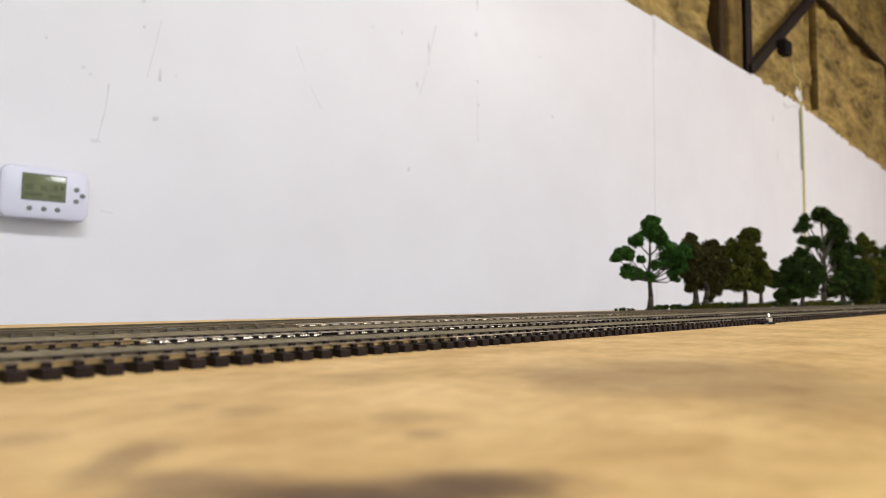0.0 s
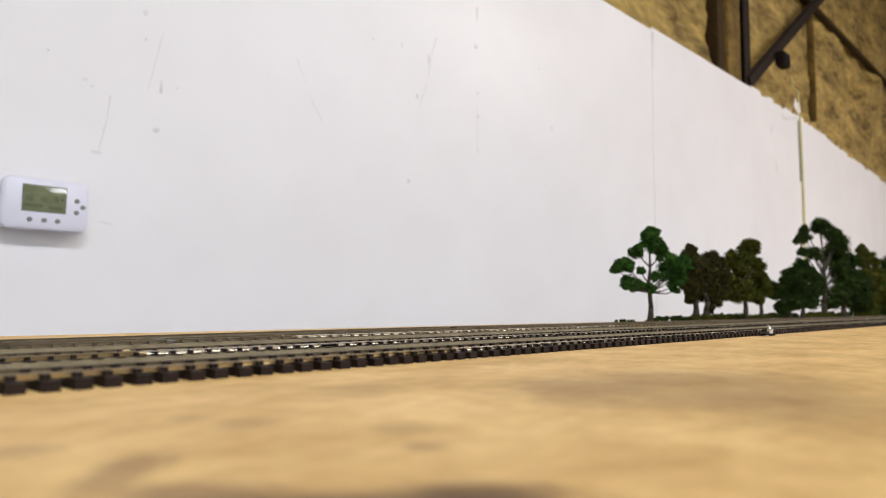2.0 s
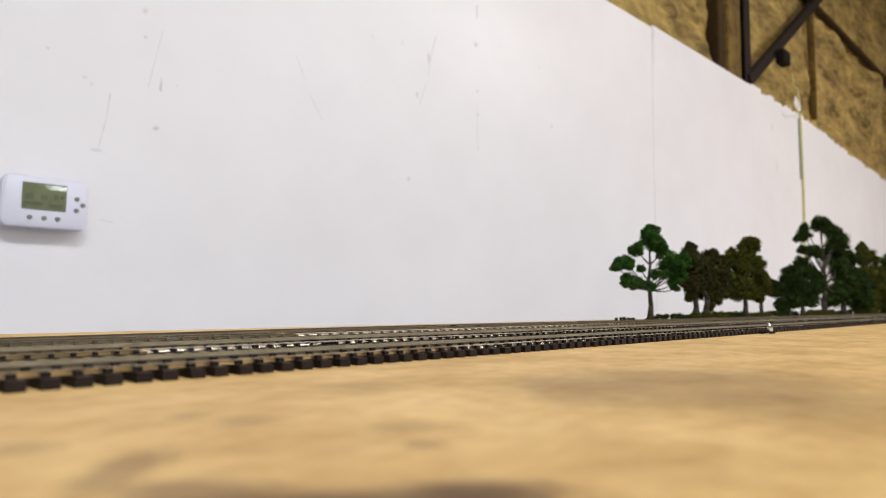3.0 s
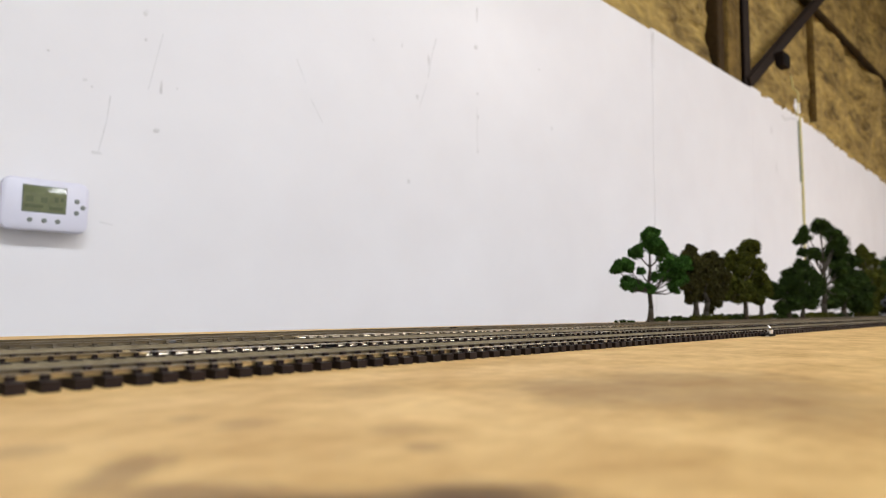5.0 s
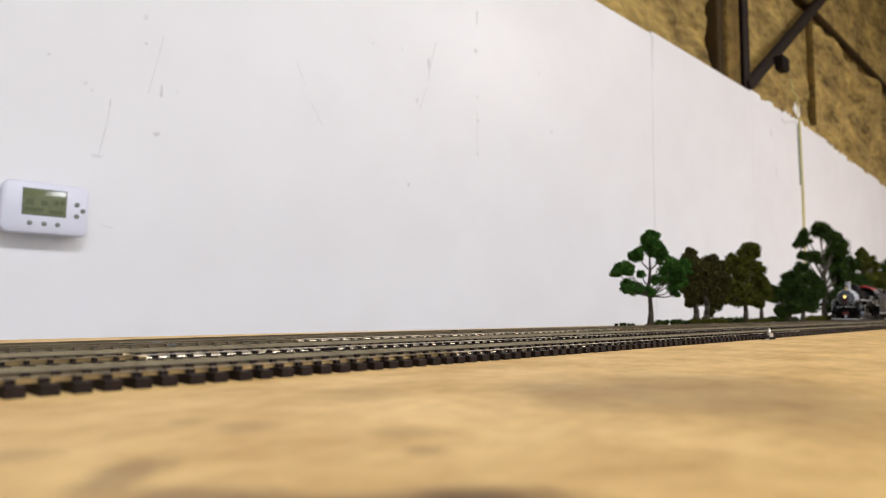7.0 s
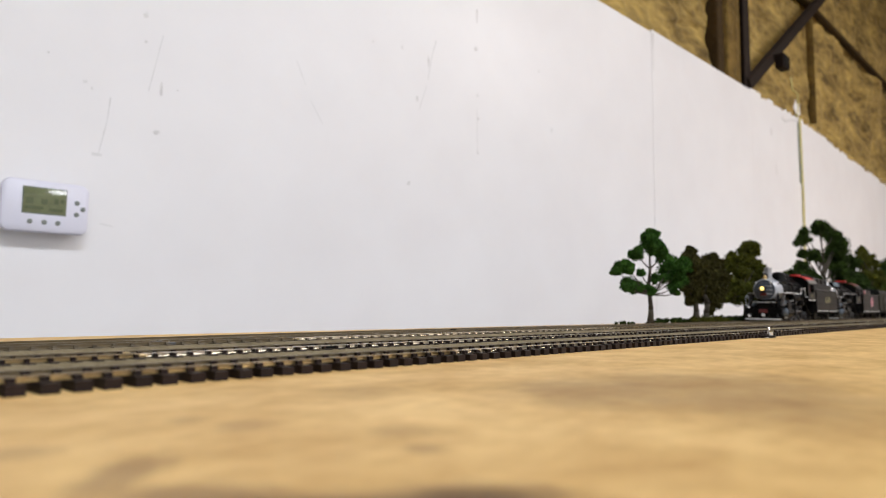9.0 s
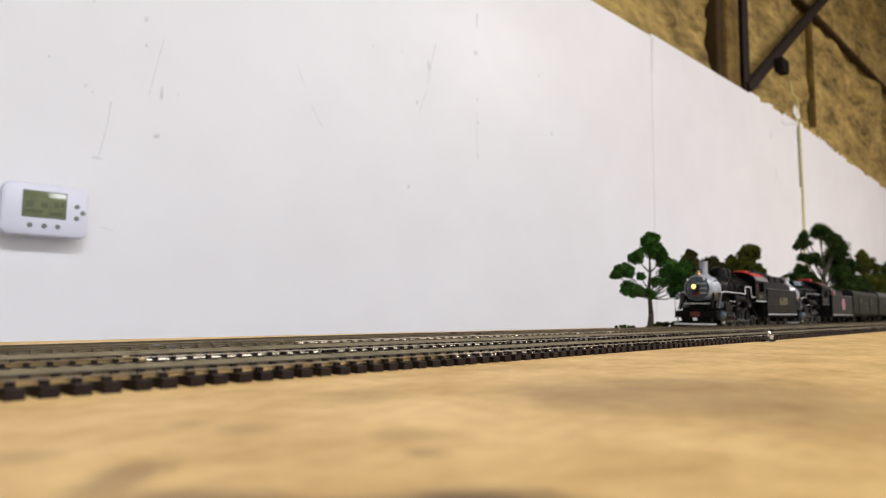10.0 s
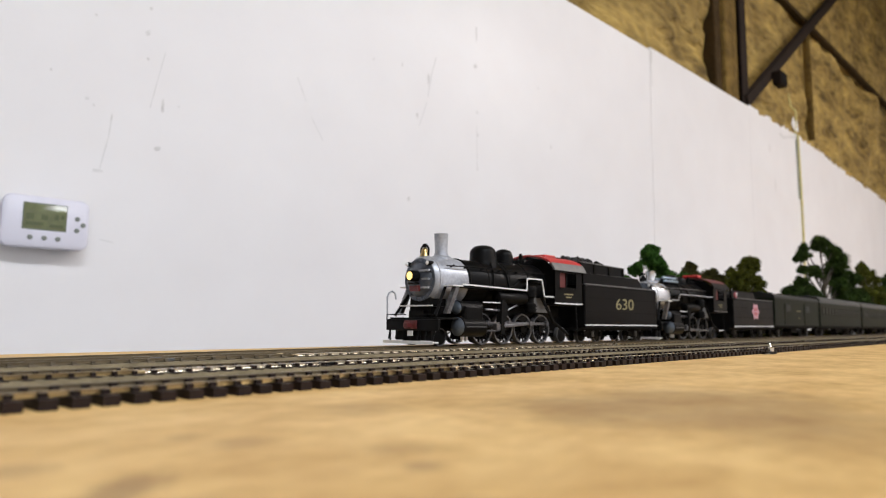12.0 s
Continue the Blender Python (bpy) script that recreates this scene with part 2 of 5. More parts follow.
def prism(bm, outline, y0, y1):
    """An outline in x, z drawn out from y0 to y1."""
    a = [bm.verts.new((x, y0, z)) for x, z in outline]
    b = [bm.verts.new((x, y1, z)) for x, z in outline]
    k = len(outline)
    for i in range(k):
        j = (i + 1) % k
        bm.faces.new((a[i], a[j], b[j], b[i]))
    bm.faces.new(a[::-1])
    bm.faces.new(b)
    bmesh.ops.recalc_face_normals(bm, faces=bm.faces)
    return bm


def extrude_x(bm, outline, x0, x1):
    """An outline in y, z drawn out from x0 to x1."""
    a = [bm.verts.new((x0, y, z)) for y, z in outline]
    b = [bm.verts.new((x1, y, z)) for y, z in outline]
    k = len(outline)
    for i in range(k):
        j = (i + 1) % k
        bm.faces.new((a[i], a[j], b[j], b[i]))
    bm.faces.new(a[::-1])
    bm.faces.new(b)
    bmesh.ops.recalc_face_normals(bm, faces=bm.faces)
    return bm


def part(name, bm, mat, parent=None, label="", smooth=False, at=None):
    me = bpy.data.meshes.new(name)
    if smooth:
        for f in bm.faces:
            f.smooth = True
        for e in bm.edges:
            if len(e.link_faces) == 2 and e.calc_face_angle(0) > 0.7:
                e.smooth = False
    bm.to_mesh(me)
    bm.free()
    me.materials.append(mat)
    ob = new(name, me)
    if parent is not None:
        ob.parent = parent
    if at is not None:
        ob.location = at
    return tagged(ob, label) if label else ob


def B():
    return bmesh.new()


def letters(name, text, size, mat, parent, m, label):
    cu = bpy.data.curves.new(name, "FONT")
    cu.body, cu.size, cu.extrude, cu.align_x, cu.align_y = text, size, 0.0002, "CENTER", "CENTER"
    tmp = new(name + "_text", cu)
    me = bpy.data.meshes.new_from_object(tmp.evaluated_get(bpy.context.evaluated_depsgraph_get()))
    bpy.data.objects.remove(tmp)
    me.materials.clear()
    me.materials.append(mat)
    ob = new(name, me)
    ob.parent, ob.matrix_local = parent, m
    return tagged(ob, label)


# ---- the room ----
RAIL_TOP = 0.0036
FLOOR = -1.08
WALL = pose(0, 1.40, 0, 0, 0, -2.3)


def structure(name, bm, mat, m=None, label=""):
    ob = part(name, bm, mat)
    if m is not None:
        ob.matrix_world = m
    return tagged(ob, label, kind="structure")


structure("floor", box(B(), -4, 10.4, -4.3, 2.0, FLOOR - 0.1, FLOOR), M["concrete"], None, "grey concrete floor of the workshop")
# the white boards: two whole ones and a last one that is cut lower
wall = new("wall_north")
tagged(wall, "glossy white board wall with scuffs and seams", kind="structure")
wall.matrix_world = WALL
boards = [(-4.2, -1.2, 1.27), (-1.1985, 0.10, 1.27), (0.1015, 2.6998, 1.272), (2.7021, 3.85, 1.285), (3.8512, 4.70, 1.297)]
for x0, x1, top in boards:
    part("panel", box(B(), x0, x1, 0, 0.012, FLOOR, top, 0.0005), M["wall"], wall)
part("panel", prism(B(), [(4.7012, FLOOR), (10.6, FLOOR), (10.6, 1.0), (6.7, 1.19), (5.9, 1.215), (5.2, 1.27), (4.9, 1.275), (4.7012, 1.297)], 0, 0.012), M["wall"], wall)


def foam_sheet(name, x0, x1, z0, z1, nx, nz, amp, m, label):
    """Sprayed foam: a lumpy sheet with ribs where it covers framing."""
    bm = B()
    rows = []
    for k in range(nz + 1):
        row = []
        for i in range(nx + 1):
            x, z = x0 + (x1 - x0) * i / nx, z0 + (z1 - z0) * k / nz
            y = amp * (noise.noise(Vector((x * 1.3, z * 2.2, 3.1))) + 0.6 * noise.noise(Vector((x * 3.4, z * 7, 1.7))) + 0.3 * noise.noise(Vector((x * 8, z * 17, 5.0))))
            row.append(bm.verts.new((x, y, z)))
        rows.append(row)
    for a, b in zip(rows, rows[1:]):
        for i in range(nx):
            bm.faces.new((a[i], a[i + 1], b[i + 1], b[i]))
    ob = part(name, bm, M["foam"], smooth=True)
    ob.matrix_world = m
    return tagged(ob, label, kind="structure")


foam_sheet("wall_foam", -4.2, 10.6, 0.9, 4.1, 300, 82, 0.05, WALL @ pose(0, 0.13, 0), "yellow-brown sprayed foam insulation above the boards")
structure("wall_outer", box(B(), -4.2, 10.6, 0.26, 0.34, FLOOR, 4.1), M["foam_post"], WALL, "metal outer wall behind the insulation")
ceil = foam_sheet("ceiling", -4.2, 10.6, -4.8, 0.8, 120, 50, 0.05, pose(0, 1.40, 3.9), "foam insulated ceiling of the workshop")
ceil.matrix_world = Matrix(((1, 0, 0, 0), (0, 0, 1, 1.4), (0, -1, 0, 3.9), (0, 0, 0, 1)))
structure("wall_south", box(B(), -4.2, 10.6, -4.4, -4.3, FLOOR, 4.0), M["wall"], None, "plain white wall of the workshop")
structure("wall_west", box(B(), -4.2, -4.1, -4.3, 1.8, FLOOR, 4.0), M["wall"], None, "plain white wall of the workshop")
structure("wall_east", box(B(), 10.3, 10.4, -4.3, 1.8, FLOOR, 4.0), M["wall"], None, "plain white wall of the workshop")

# steel framing before the foam
post = new("steel_column")
post.matrix_world = WALL
tagged(post, "dark steel column half buried in sprayed foam", "column")
part("flange", box(B(), 3.880, 3.972, 0.04, 0.052, 1.27, 3.95, 0.004), M["steel"], post)
part("web", box(B(), 3.90, 3.92, 0.06, 0.18, 1.0, 3.95), M["steel"], post)
part("foam_cover", box(B(), 3.69, 3.878, 0.055, 0.2, 1.15, 3.95, 0.02), M["foam_dull"], post, "yellow-brown foam along the column")
part("dark_strip", box(B(), 3.60, 3.685, 0.075, 0.2, 1.15, 3.95, 0.01), M["foam_post"], post, "dark brown strip beside the column foam")


def beam(name, a, b, wide, deep, mat, label, off=0.06):
    """A straight steel bar in the plane of the wall, from a to b (x, z)."""
    a, b = Vector((a[0], 0, a[1])), Vector((b[0], 0, b[1]))
    d = b - a
    bm = box(B(), 0, d.length, -deep, 0, -wide / 2, wide / 2, 0.004)
    box(bm, 0, d.length, -deep + 0.012, -0.012, wide / 2, wide / 2 + 0.012)
    ob = part(name, bm, mat)
    ob.matrix_world = WALL @ Matrix.Translation(a + Vector((0, off, 0))) @ Matrix.Rotation(-math.atan2(d.z, d.x), 4, "Y")
    return tagged(ob, label, "brace")


beam("diagonal_brace", (3.92, 1.34), (6.2, 2.935), 0.066, 0.035, M["steel"], "dark steel diagonal brace rising from the column foot")
beam("sloping_strut", (4.4, 2.32), (8.2, 2.262), 0.032, 0.05, M["foam_post"], "brown steel strut sunk into the foam", 0.12)
beam("upright_batten", (5.29, 1.40), (5.29, 2.30), 0.014, 0.05, M["foam_dull"], "thin brown batten on the foam wall", 0.12)
brk = new("junction_box")
brk.matrix_world = WALL
tagged(brk, "small dark metal box fixed to the brace", "box")
part("body", box(B(), 4.32, 4.43, -0.030, 0.023, 1.545, 1.635, 0.006), M["steel"], brk)
part("lid", box(B(), 4.33, 4.42, -0.035, -0.0302, 1.555, 1.625, 0.002), M["soot"], brk)

# ragged foam along the top of the lower boards
rng = random.Random(77)
bm = B()
for i in range(90):
    x = 3.98 + i * 0.034
    z = 1.30 - max(0, x - 4.7) * 0.058 + rng.uniform(-0.016, 0.008)
    r = bmesh.ops.create_icosphere(bm, subdivisions=1, radius=rng.uniform(0.010, 0.026))
    for v in r["verts"]:
        v.co = Vector((v.co.x * 1.3, v.co.y * 0.5, v.co.z)) * rng.uniform(0.75, 1.2) + Vector((x, 0.004, z))
structure("foam_bead", bm, M["foam"], WALL, "ragged foam overspill along the board edge")
torn = part("torn_paper", prism(B(), [(4.53, 1.33), (4.57, 1.39), (4.60, 1.36), (4.64, 1.38), (4.66, 1.31), (4.60, 1.29)], -0.012, -0.009), M["wall"])
torn.matrix_world = WALL
tagged(torn, "torn white scrap stuck beside the cord", "scrap")
# the cord that hangs down the boards
cord = new("hanging_cord")
cord.matrix_world = WALL
tagged(cord, "yellow cord hanging down the white boards", "cord")
part("loop", pipe(B(), [(4.60 + 0.03 * math.sin(i * 0.5), 0.02 if i < 3 else -0.010, 1.56 - i * 0.04) for i in range(8)], 0.006), M["cord"], cord)
part("strand", pipe(B(), [(4.652 + 0.012 * math.sin(i * 0.35), -0.008, 1.29 - i * 0.11) for i in range(12)], 0.0065), M["cord"], cord)
part("grey_strand", pipe(B(), [(4.628 + 0.010 * math.sin(i * 0.35), -0.006, 1.25 - i * 0.10) for i in range(5)], 0.006), M["cord_grey"], cord, "thin grey line beside the yellow cord")
part("tape", prism(B(), [(4.33, 1.222), (4.40, 1.205), (4.50, 1.236), (4.64, 1.258), (4.64, 1.272), (4.50, 1.252), (4.40, 1.224), (4.34, 1.236)], -0.003, -0.0005), M["scuff"], cord, "torn strip of tape")

# thermostat
th = new("thermostat")
th.matrix_world = WALL @ pose(0.3532, -0.0095, 0.1992, 0, 0, 0)
tagged(th, "white wall thermostat with green display and buttons", "thermostat")
HW, HH = 0.0698, 0.0475


def rounded(hw, hh, bulge, n=10, r=0.0135):
    pts = []
    for cx, cz, a0 in ((hw - r, hh - r, 0), (-hw + r, hh - r, 90), (-hw + r, -hh + r, 180), (hw - r, -hh + r, 270)):
        for i in range(n + 1):
            a = radians(a0 + 90 * i / n)
            x, z = cx + r * math.cos(a), cz + r * math.sin(a)
            pts.append((x * (1 + bulge * (1 - (z / hh) ** 2)), z * (1 + bulge * 0.8 * (1 - (x / hw) ** 2))))
    return pts


bm = B()
rings = []
for y, k in ((0.0093, 0.78), (-0.0045, 0.78), (-0.006, 0.965), (-0.009, 0.985), (-0.021, 1.0), (-0.0262, 0.98), (-0.0285, 0.93)):
    rings.append([bm.verts.new((x * k, y, z * k)) for x, z in rounded(HW, HH, 0.05)])
for a, b in zip(rings, rings[1:]):
    for i in range(len(a)):
        j = (i + 1) % len(a)
        bm.faces.new((a[i], a[j], b[j], b[i]))
bm.faces.new(rings[-1])
bm.faces.new(rings[0][::-1])
bmesh.ops.recalc_face_normals(bm, faces=bm.faces)
part("case", bm, M["case"], th, smooth=True)
bm = B()
rows = []
for k in range(26):
    s = k / 25
    z = -0.013 + 0.046 * s
    y = -0.0302 - 0.0020 * min(s / 0.66, 1) + (0.0 if s < 0.72 else 0.0094 * (s - 0.72) + 0.004 * (s - 0.72) ** 2)
    rows.append([bm.verts.new((-0.038 + 0.069 * i / 6, y + 0.0005 * (i / 3 - 1) ** 2, z)) for i in range(7)])
for a, b in zip(rows, rows[1:]):
    for i in range(6):
        bm.faces.new((a[i], a[i + 1], b[i + 1], b[i]))
back = [bm.verts.new((x, -0.0283, z)) for x, z in ((-0.038, -0.013), (0.031, -0.013), (0.031, 0.033), (-0.038, 0.033))]
bm.faces.new([back[0], back[1], *rows[0][::-1]])
bm.faces.new([back[2], back[3], *rows[-1]])
bm.faces.new([back[3], back[0], *[r[0] for r in rows]])
bm.faces.new([back[1], back[2], *[r[-1] for r in rows[::-1]]])
bmesh.ops.recalc_face_normals(bm, faces=bm.faces)
scr = part("display", bm, M["lcd"], th, "green liquid crystal display", smooth=True)
part("bezel", box(B(), -0.0395, 0.0325, -0.0289, -0.0280, -0.015, 0.035, 0.0004), M["button"], th)
for x0, x1, z0, z1 in ((-0.034, -0.022, 0.004, 0.014), (-0.010, 0.000, 0.004, 0.013), (0.012, 0.018, 0.006, 0.015), (0.022, 0.027, 0.008, 0.015), (-0.034, -0.006, -0.006, -0.001), (0.004, 0.026, -0.008, -0.003)):
    part("segment", box(B(), x0, x1, -0.0324, -0.0305, z0, z1), M["lcd_ink"], scr)
for x, z in ((-0.0255, -0.0290), (-0.0025, -0.0290), (0.0195, -0.0290), (0.0500, 0.012), (0.0500, -0.010), (0.0605, 0.001)):
    part("button", lathe(B(), [(0.0044, 0), (0.0044, 0.0018), (0.0034, 0.0026)], (0, 0, 0), "Y", 14), M["button"], th).matrix_local = pose(x, -0.0280, z, 0, 0, 180)

# marks on the boards
def scuff(points, w, label="grey scuff mark on the white boards", mat="scuff"):
    bm = B()
    for (x0, z0), (x1, z1) in zip(points, points[1:]):
        d = Vector((x1 - x0, 0, z1 - z0)).normalized()
        s = Vector((-d.z, 0, d.x)) * w / 2
        a, b = Vector((x0, -0.0006, z0)), Vector((x1, -0.0006, z1))
        bm.faces.new([bm.verts.new(p) for p in (a - s, b - s * 0.7, b + s * 0.7, a + s)])
    ob = part("scuff_mark", bm, M[mat])
    ob.matrix_world = WALL
    tagged(ob, label, "mark")


scuff([(0.462, 0.44), (0.458, 0.39), (0.445, 0.32)], 0.0035)
scuff([(0.433, 0.318), (0.452, 0.319)], 0.007)
scuff([(0.520, 0.630), (0.526, 0.640)], 0.010)
scuff([(0.552, 0.386), (0.562, 0.388)], 0.009)
scuff([(0.410, 0.46), (0.418, 0.462)], 0.007)
scuff([(1.366, 0.83), (1.345, 0.76), (1.335, 0.70)], 0.006)
scuff([(1.330, 0.68), (1.30, 0.60)], 0.004)
scuff([(1.538, 0.860), (1.552, 0.855)], 0.016)
scuff([(1.548, 0.70), (1.556, 0.705)], 0.012)
scuff([(1.550, 0.66), (1.553, 0.51)], 0.004)
scuff([(0.888, 0.635), (0.915, 0.58)], 0.004)
scuff([(0.93, 0.545), (0.968, 0.49)], 0.003)
scuff([(1.259, 0.375), (1.269, 0.375)], 0.010, mat="smudge")
scuff([(0.455, 0.181), (0.480, 0.177)], 0.003)
scuff([(0.56, 0.60), (0.535, 0.47)], 0.0025)
scuff([(2.71, 1.24), (2.715, 1.10)], 0.010)

def smudge(x, z, r, seed, k=1.0):
    """A small uneven blot on the boards."""
    rng = random.Random(seed)
    bm = B()
    bm.faces.new([bm.verts.new((x + r * rng.uniform(0.6, 1.1) * math.cos(a * 0.6283), -0.0008, z + k * r * rng.uniform(0.6, 1.1) * math.sin(a * 0.6283))) for a in range(10)])
    ob = part("scuff_mark", bm, M["smudge"])
    ob.matrix_world = WALL
    tagged(ob, "small dark blot on the white boards", "mark")


smudge(0.419, 0.638, 0.0035, 0, 1)
smudge(0.525, 0.689, 0.004, 1, 1)
smudge(0.521, 0.631, 0.0055, 2, 1)
smudge(0.348, 0.502, 0.003, 3, 1)
smudge(0.427, 0.450, 0.003, 4, 1)
smudge(0.554, 0.384, 0.006, 5, 0.8)
smudge(0.525, 0.576, 0.004, 6, 1)
smudge(0.595, 0.487, 0.003, 7, 1)
smudge(1.127, 0.756, 0.004, 8, 1)
smudge(1.232, 0.770, 0.003, 9, 3)
smudge(1.265, 0.378, 0.0055, 10, 1.1)
smudge(1.292, 0.631, 0.006, 11, 1.6)
smudge(1.336, 0.756, 0.005, 12, 4)
smudge(1.547, 0.968, 0.005, 13, 7)
smudge(1.540, 0.854, 0.009, 14, 0.8)
smudge(1.555, 0.627, 0.005, 15, 1.2)
smudge(1.555, 0.515, 0.005, 16, 1)
smudge(2.713, 1.243, 0.01, 17, 4)
smudge(4.151, 1.099, 0.01, 18, 3)
smudge(4.215, 0.871, 0.008, 19, 6)
smudge(1.873, 0.868, 0.006, 20, 0.8)
smudge(0.561, 0.479, 0.004, 21, 5)
smudge(1.948, 0.668, 0.004, 22, 3)


# ---- the table ----
table = new("layout_table")
tagged(table, "long plywood layout table on wooden legs", "table")
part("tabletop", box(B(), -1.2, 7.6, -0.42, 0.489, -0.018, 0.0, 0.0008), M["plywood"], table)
for x in (-1.0, 1.1, 3.2, 5.3, 7.4):
    for y in (-0.36, 0.42):
        part("leg", box(B(), x - 0.022, x + 0.022, y - 0.022, y + 0.022, FLOOR, -0.11), M["edge"], table)
    part("cross_beam", box(B(), x - 0.02, x + 0.02, -0.40, 0.45, -0.108, -0.0185), M["edge"], table)


# ---- the tracks ----
RAIL = [(-0.0010, 0.0), (0.0010, 0.0), (0.0010, 0.0002), (0.0004, 0.0004), (0.0004, 0.0010), (0.0007, 0.0011), (0.0007, 0.0015), (-0.0007, 0.0015), (-0.0007, 0.0011), (-0.0004, 0.0010), (-0.0004, 0.0004), (-0.0010, 0.0002)]


def tie_mesh(gauge, length, wide, high, spike, mat):
    """A tie with the moulded spikes that hold both rails; its top is at zero."""
    bm = B()
    box(bm, -wide / 2, wide / 2, -length / 2, length / 2, -high, 0.0)
    if spike:
        for s in (-1, 1):
            for k in (-1, 1):
                y = s * gauge / 2 + k * 0.0017
                box(bm, -wide * 0.24, wide * 0.24, y - 0.0008, y + 0.0008, -0.0001, spike)
    me = bpy.data.meshes.new("tie")
    bm.to_mesh(me)
    bm.free()
    me.materials.append(mat)
    return me


def bent(bm, outline, x0, x1, bend):
    """An outline in y, z drawn along x, shifted sideways by bend(x)."""
    xs = [x0, x1]
    if x0 < 0.6:
        xs = [x0 + (min(x1, 0.6) - x0) * i / 16 for i in range(17)] + ([x1] if x1 > 0.6 else [])
    rings = [[bm.verts.new((x, y + bend(x), z)) for y, z in outline] for x in xs]
    k = len(outline)
    for p, q in zip(rings, rings[1:]):
        for i in range(k):
            bm.faces.new((p[i], p[(i + 1) % k], q[(i + 1) % k], q[i]))
    bm.faces.new(rings[0][::-1])
    bm.faces.new(rings[-1])
    bmesh.ops.recalc_face_normals(bm, faces=bm.faces)
    return bm


def straight(x):
    return 0.0


def swing(x):
    """The main track swings gently away from the table edge where it leaves the view."""
    k = min(max((0.46 - x) / 0.40, 0.0), 1.0)
    return -0.026 * k * k * (3 - 2 * k) ** 0.5


def track(y, gauge, pitch, wide, high, spike, x0, x1, near, far, mat, label, joints=(), rails=("rail",), bend=straight):
    """A track along x; the ties between near and far are parts of their own. joints: x, half length, material; rails:
    the tone of each length of the near rail, reflections included; far rails take the darker brown.
    """
    root = new("railway_track")
    root.location = (0, y, 0)
    tagged(root, label, "model track", "tracks of the layout")
    cuts = [x0, *[j[0] for j in joints], x1]
    for s in (-1, 1):
        for n, (a, b) in enumerate(zip(cuts, cuts[1:])):
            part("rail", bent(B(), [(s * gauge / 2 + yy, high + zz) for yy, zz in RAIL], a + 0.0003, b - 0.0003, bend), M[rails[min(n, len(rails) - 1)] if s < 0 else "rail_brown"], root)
        for j, half, mat_j in joints:
            yj = s * gauge / 2 + bend(j)
            part("rail_joiner", box(B(), j - half, j + half, yj - 0.0014, yj + 0.0014, high - 0.0001, high + 0.0011, 0.0002), M[mat_j], root)
    me = tie_mesh(gauge, gauge + 0.0135, wide, high, spike, mat)
    rest, count = B(), int((x1 - x0) / pitch)
    rng = random.Random(int(y * 1e4))
    for i in range(count):
        x = x0 + (i + 0.5) * pitch + rng.uniform(-0.0002, 0.0002)
        if near < x < far:
            ob = new("tie", me)
            ob.parent, ob.location = root, (x, bend(x) + rng.uniform(-0.0003, 0.0003), high + rng.uniform(-0.00004, 0.00004))
            ob.rotation_euler = (0, 0, rng.uniform(-0.02, 0.02))
        else:
            k = len(rest.verts)
            rest.from_mesh(me)
            rest.verts.ensure_lookup_table()
            for v in rest.verts[k:]:
                v.co += Vector((x, bend(x), high))
    far_ties = part("far_ties", rest, mat, root)
    tagged(far_ties, kind="stuff")
    return root


track(0.1975, 0.0165, 0.0076, 0.0043, 0.0028, 0.0013, -0.5001, 7.4, 0.0, 1.6, M["tie"], "dark brown tie track with nickel rails on plywood", [(0.204, 0.002, "rail"), (0.585, 0.004, "silver")], ("rail", "rail_bright"))
track(0.2610, 0.0165, 0.00707, 0.0030, 0.0026, 0.0012, -0.4995, 7.4, 0.02, 1.9, M["tie"], "dark ballasted yard track with bright nickel rails", [(0.100, 0.002, "rail"), (0.1877, 0.003, "soot"), (0.436, 0.008, "silver")], ("rail", "rail_bright"))
track(0.3380, 0.0165, 0.0084, 0.0034, 0.0023, 0.0010, -0.5, 7.4, 0.04, 2.3, M["tie_grey"], "weathered yard track with bright nickel rails", [(0.145, 0.0025, "tyre"), (0.219, 0.002, "rail"), (0.60, 0.002, "rail"), (0.85, 0.004, "soot")], ("rail_brown", "rail_brown", "rail_bright", "rail"))
D_Y, D_TOP = 0.402, 0.0030
track(D_Y, 0.030, 0.0092, 0.0052, 0.0012, 0.0, -0.5, 7.4, 0.05, 2.6, M["tie_grey"], "weathered main track on which the train runs", [(0.45, 0.004, "soot"), (1.4, 0.004, "soot")], ("rail_brown",), swing)
for y0, y1, top, bend in ((0.3165, 0.3595, 0.0020, straight), (0.2395, 0.2825, 0.0023, straight), (0.374, 0.430, 0.0012, swing)):
    structure("ballast", bent(B(), [(y0, 0.0001), (y1, 0.0001), (y1 - 0.004, top), (y0 + 0.004, top)], -0.5, 7.4, bend), M["ballast"], None, "fine grey ballast spread under the track")


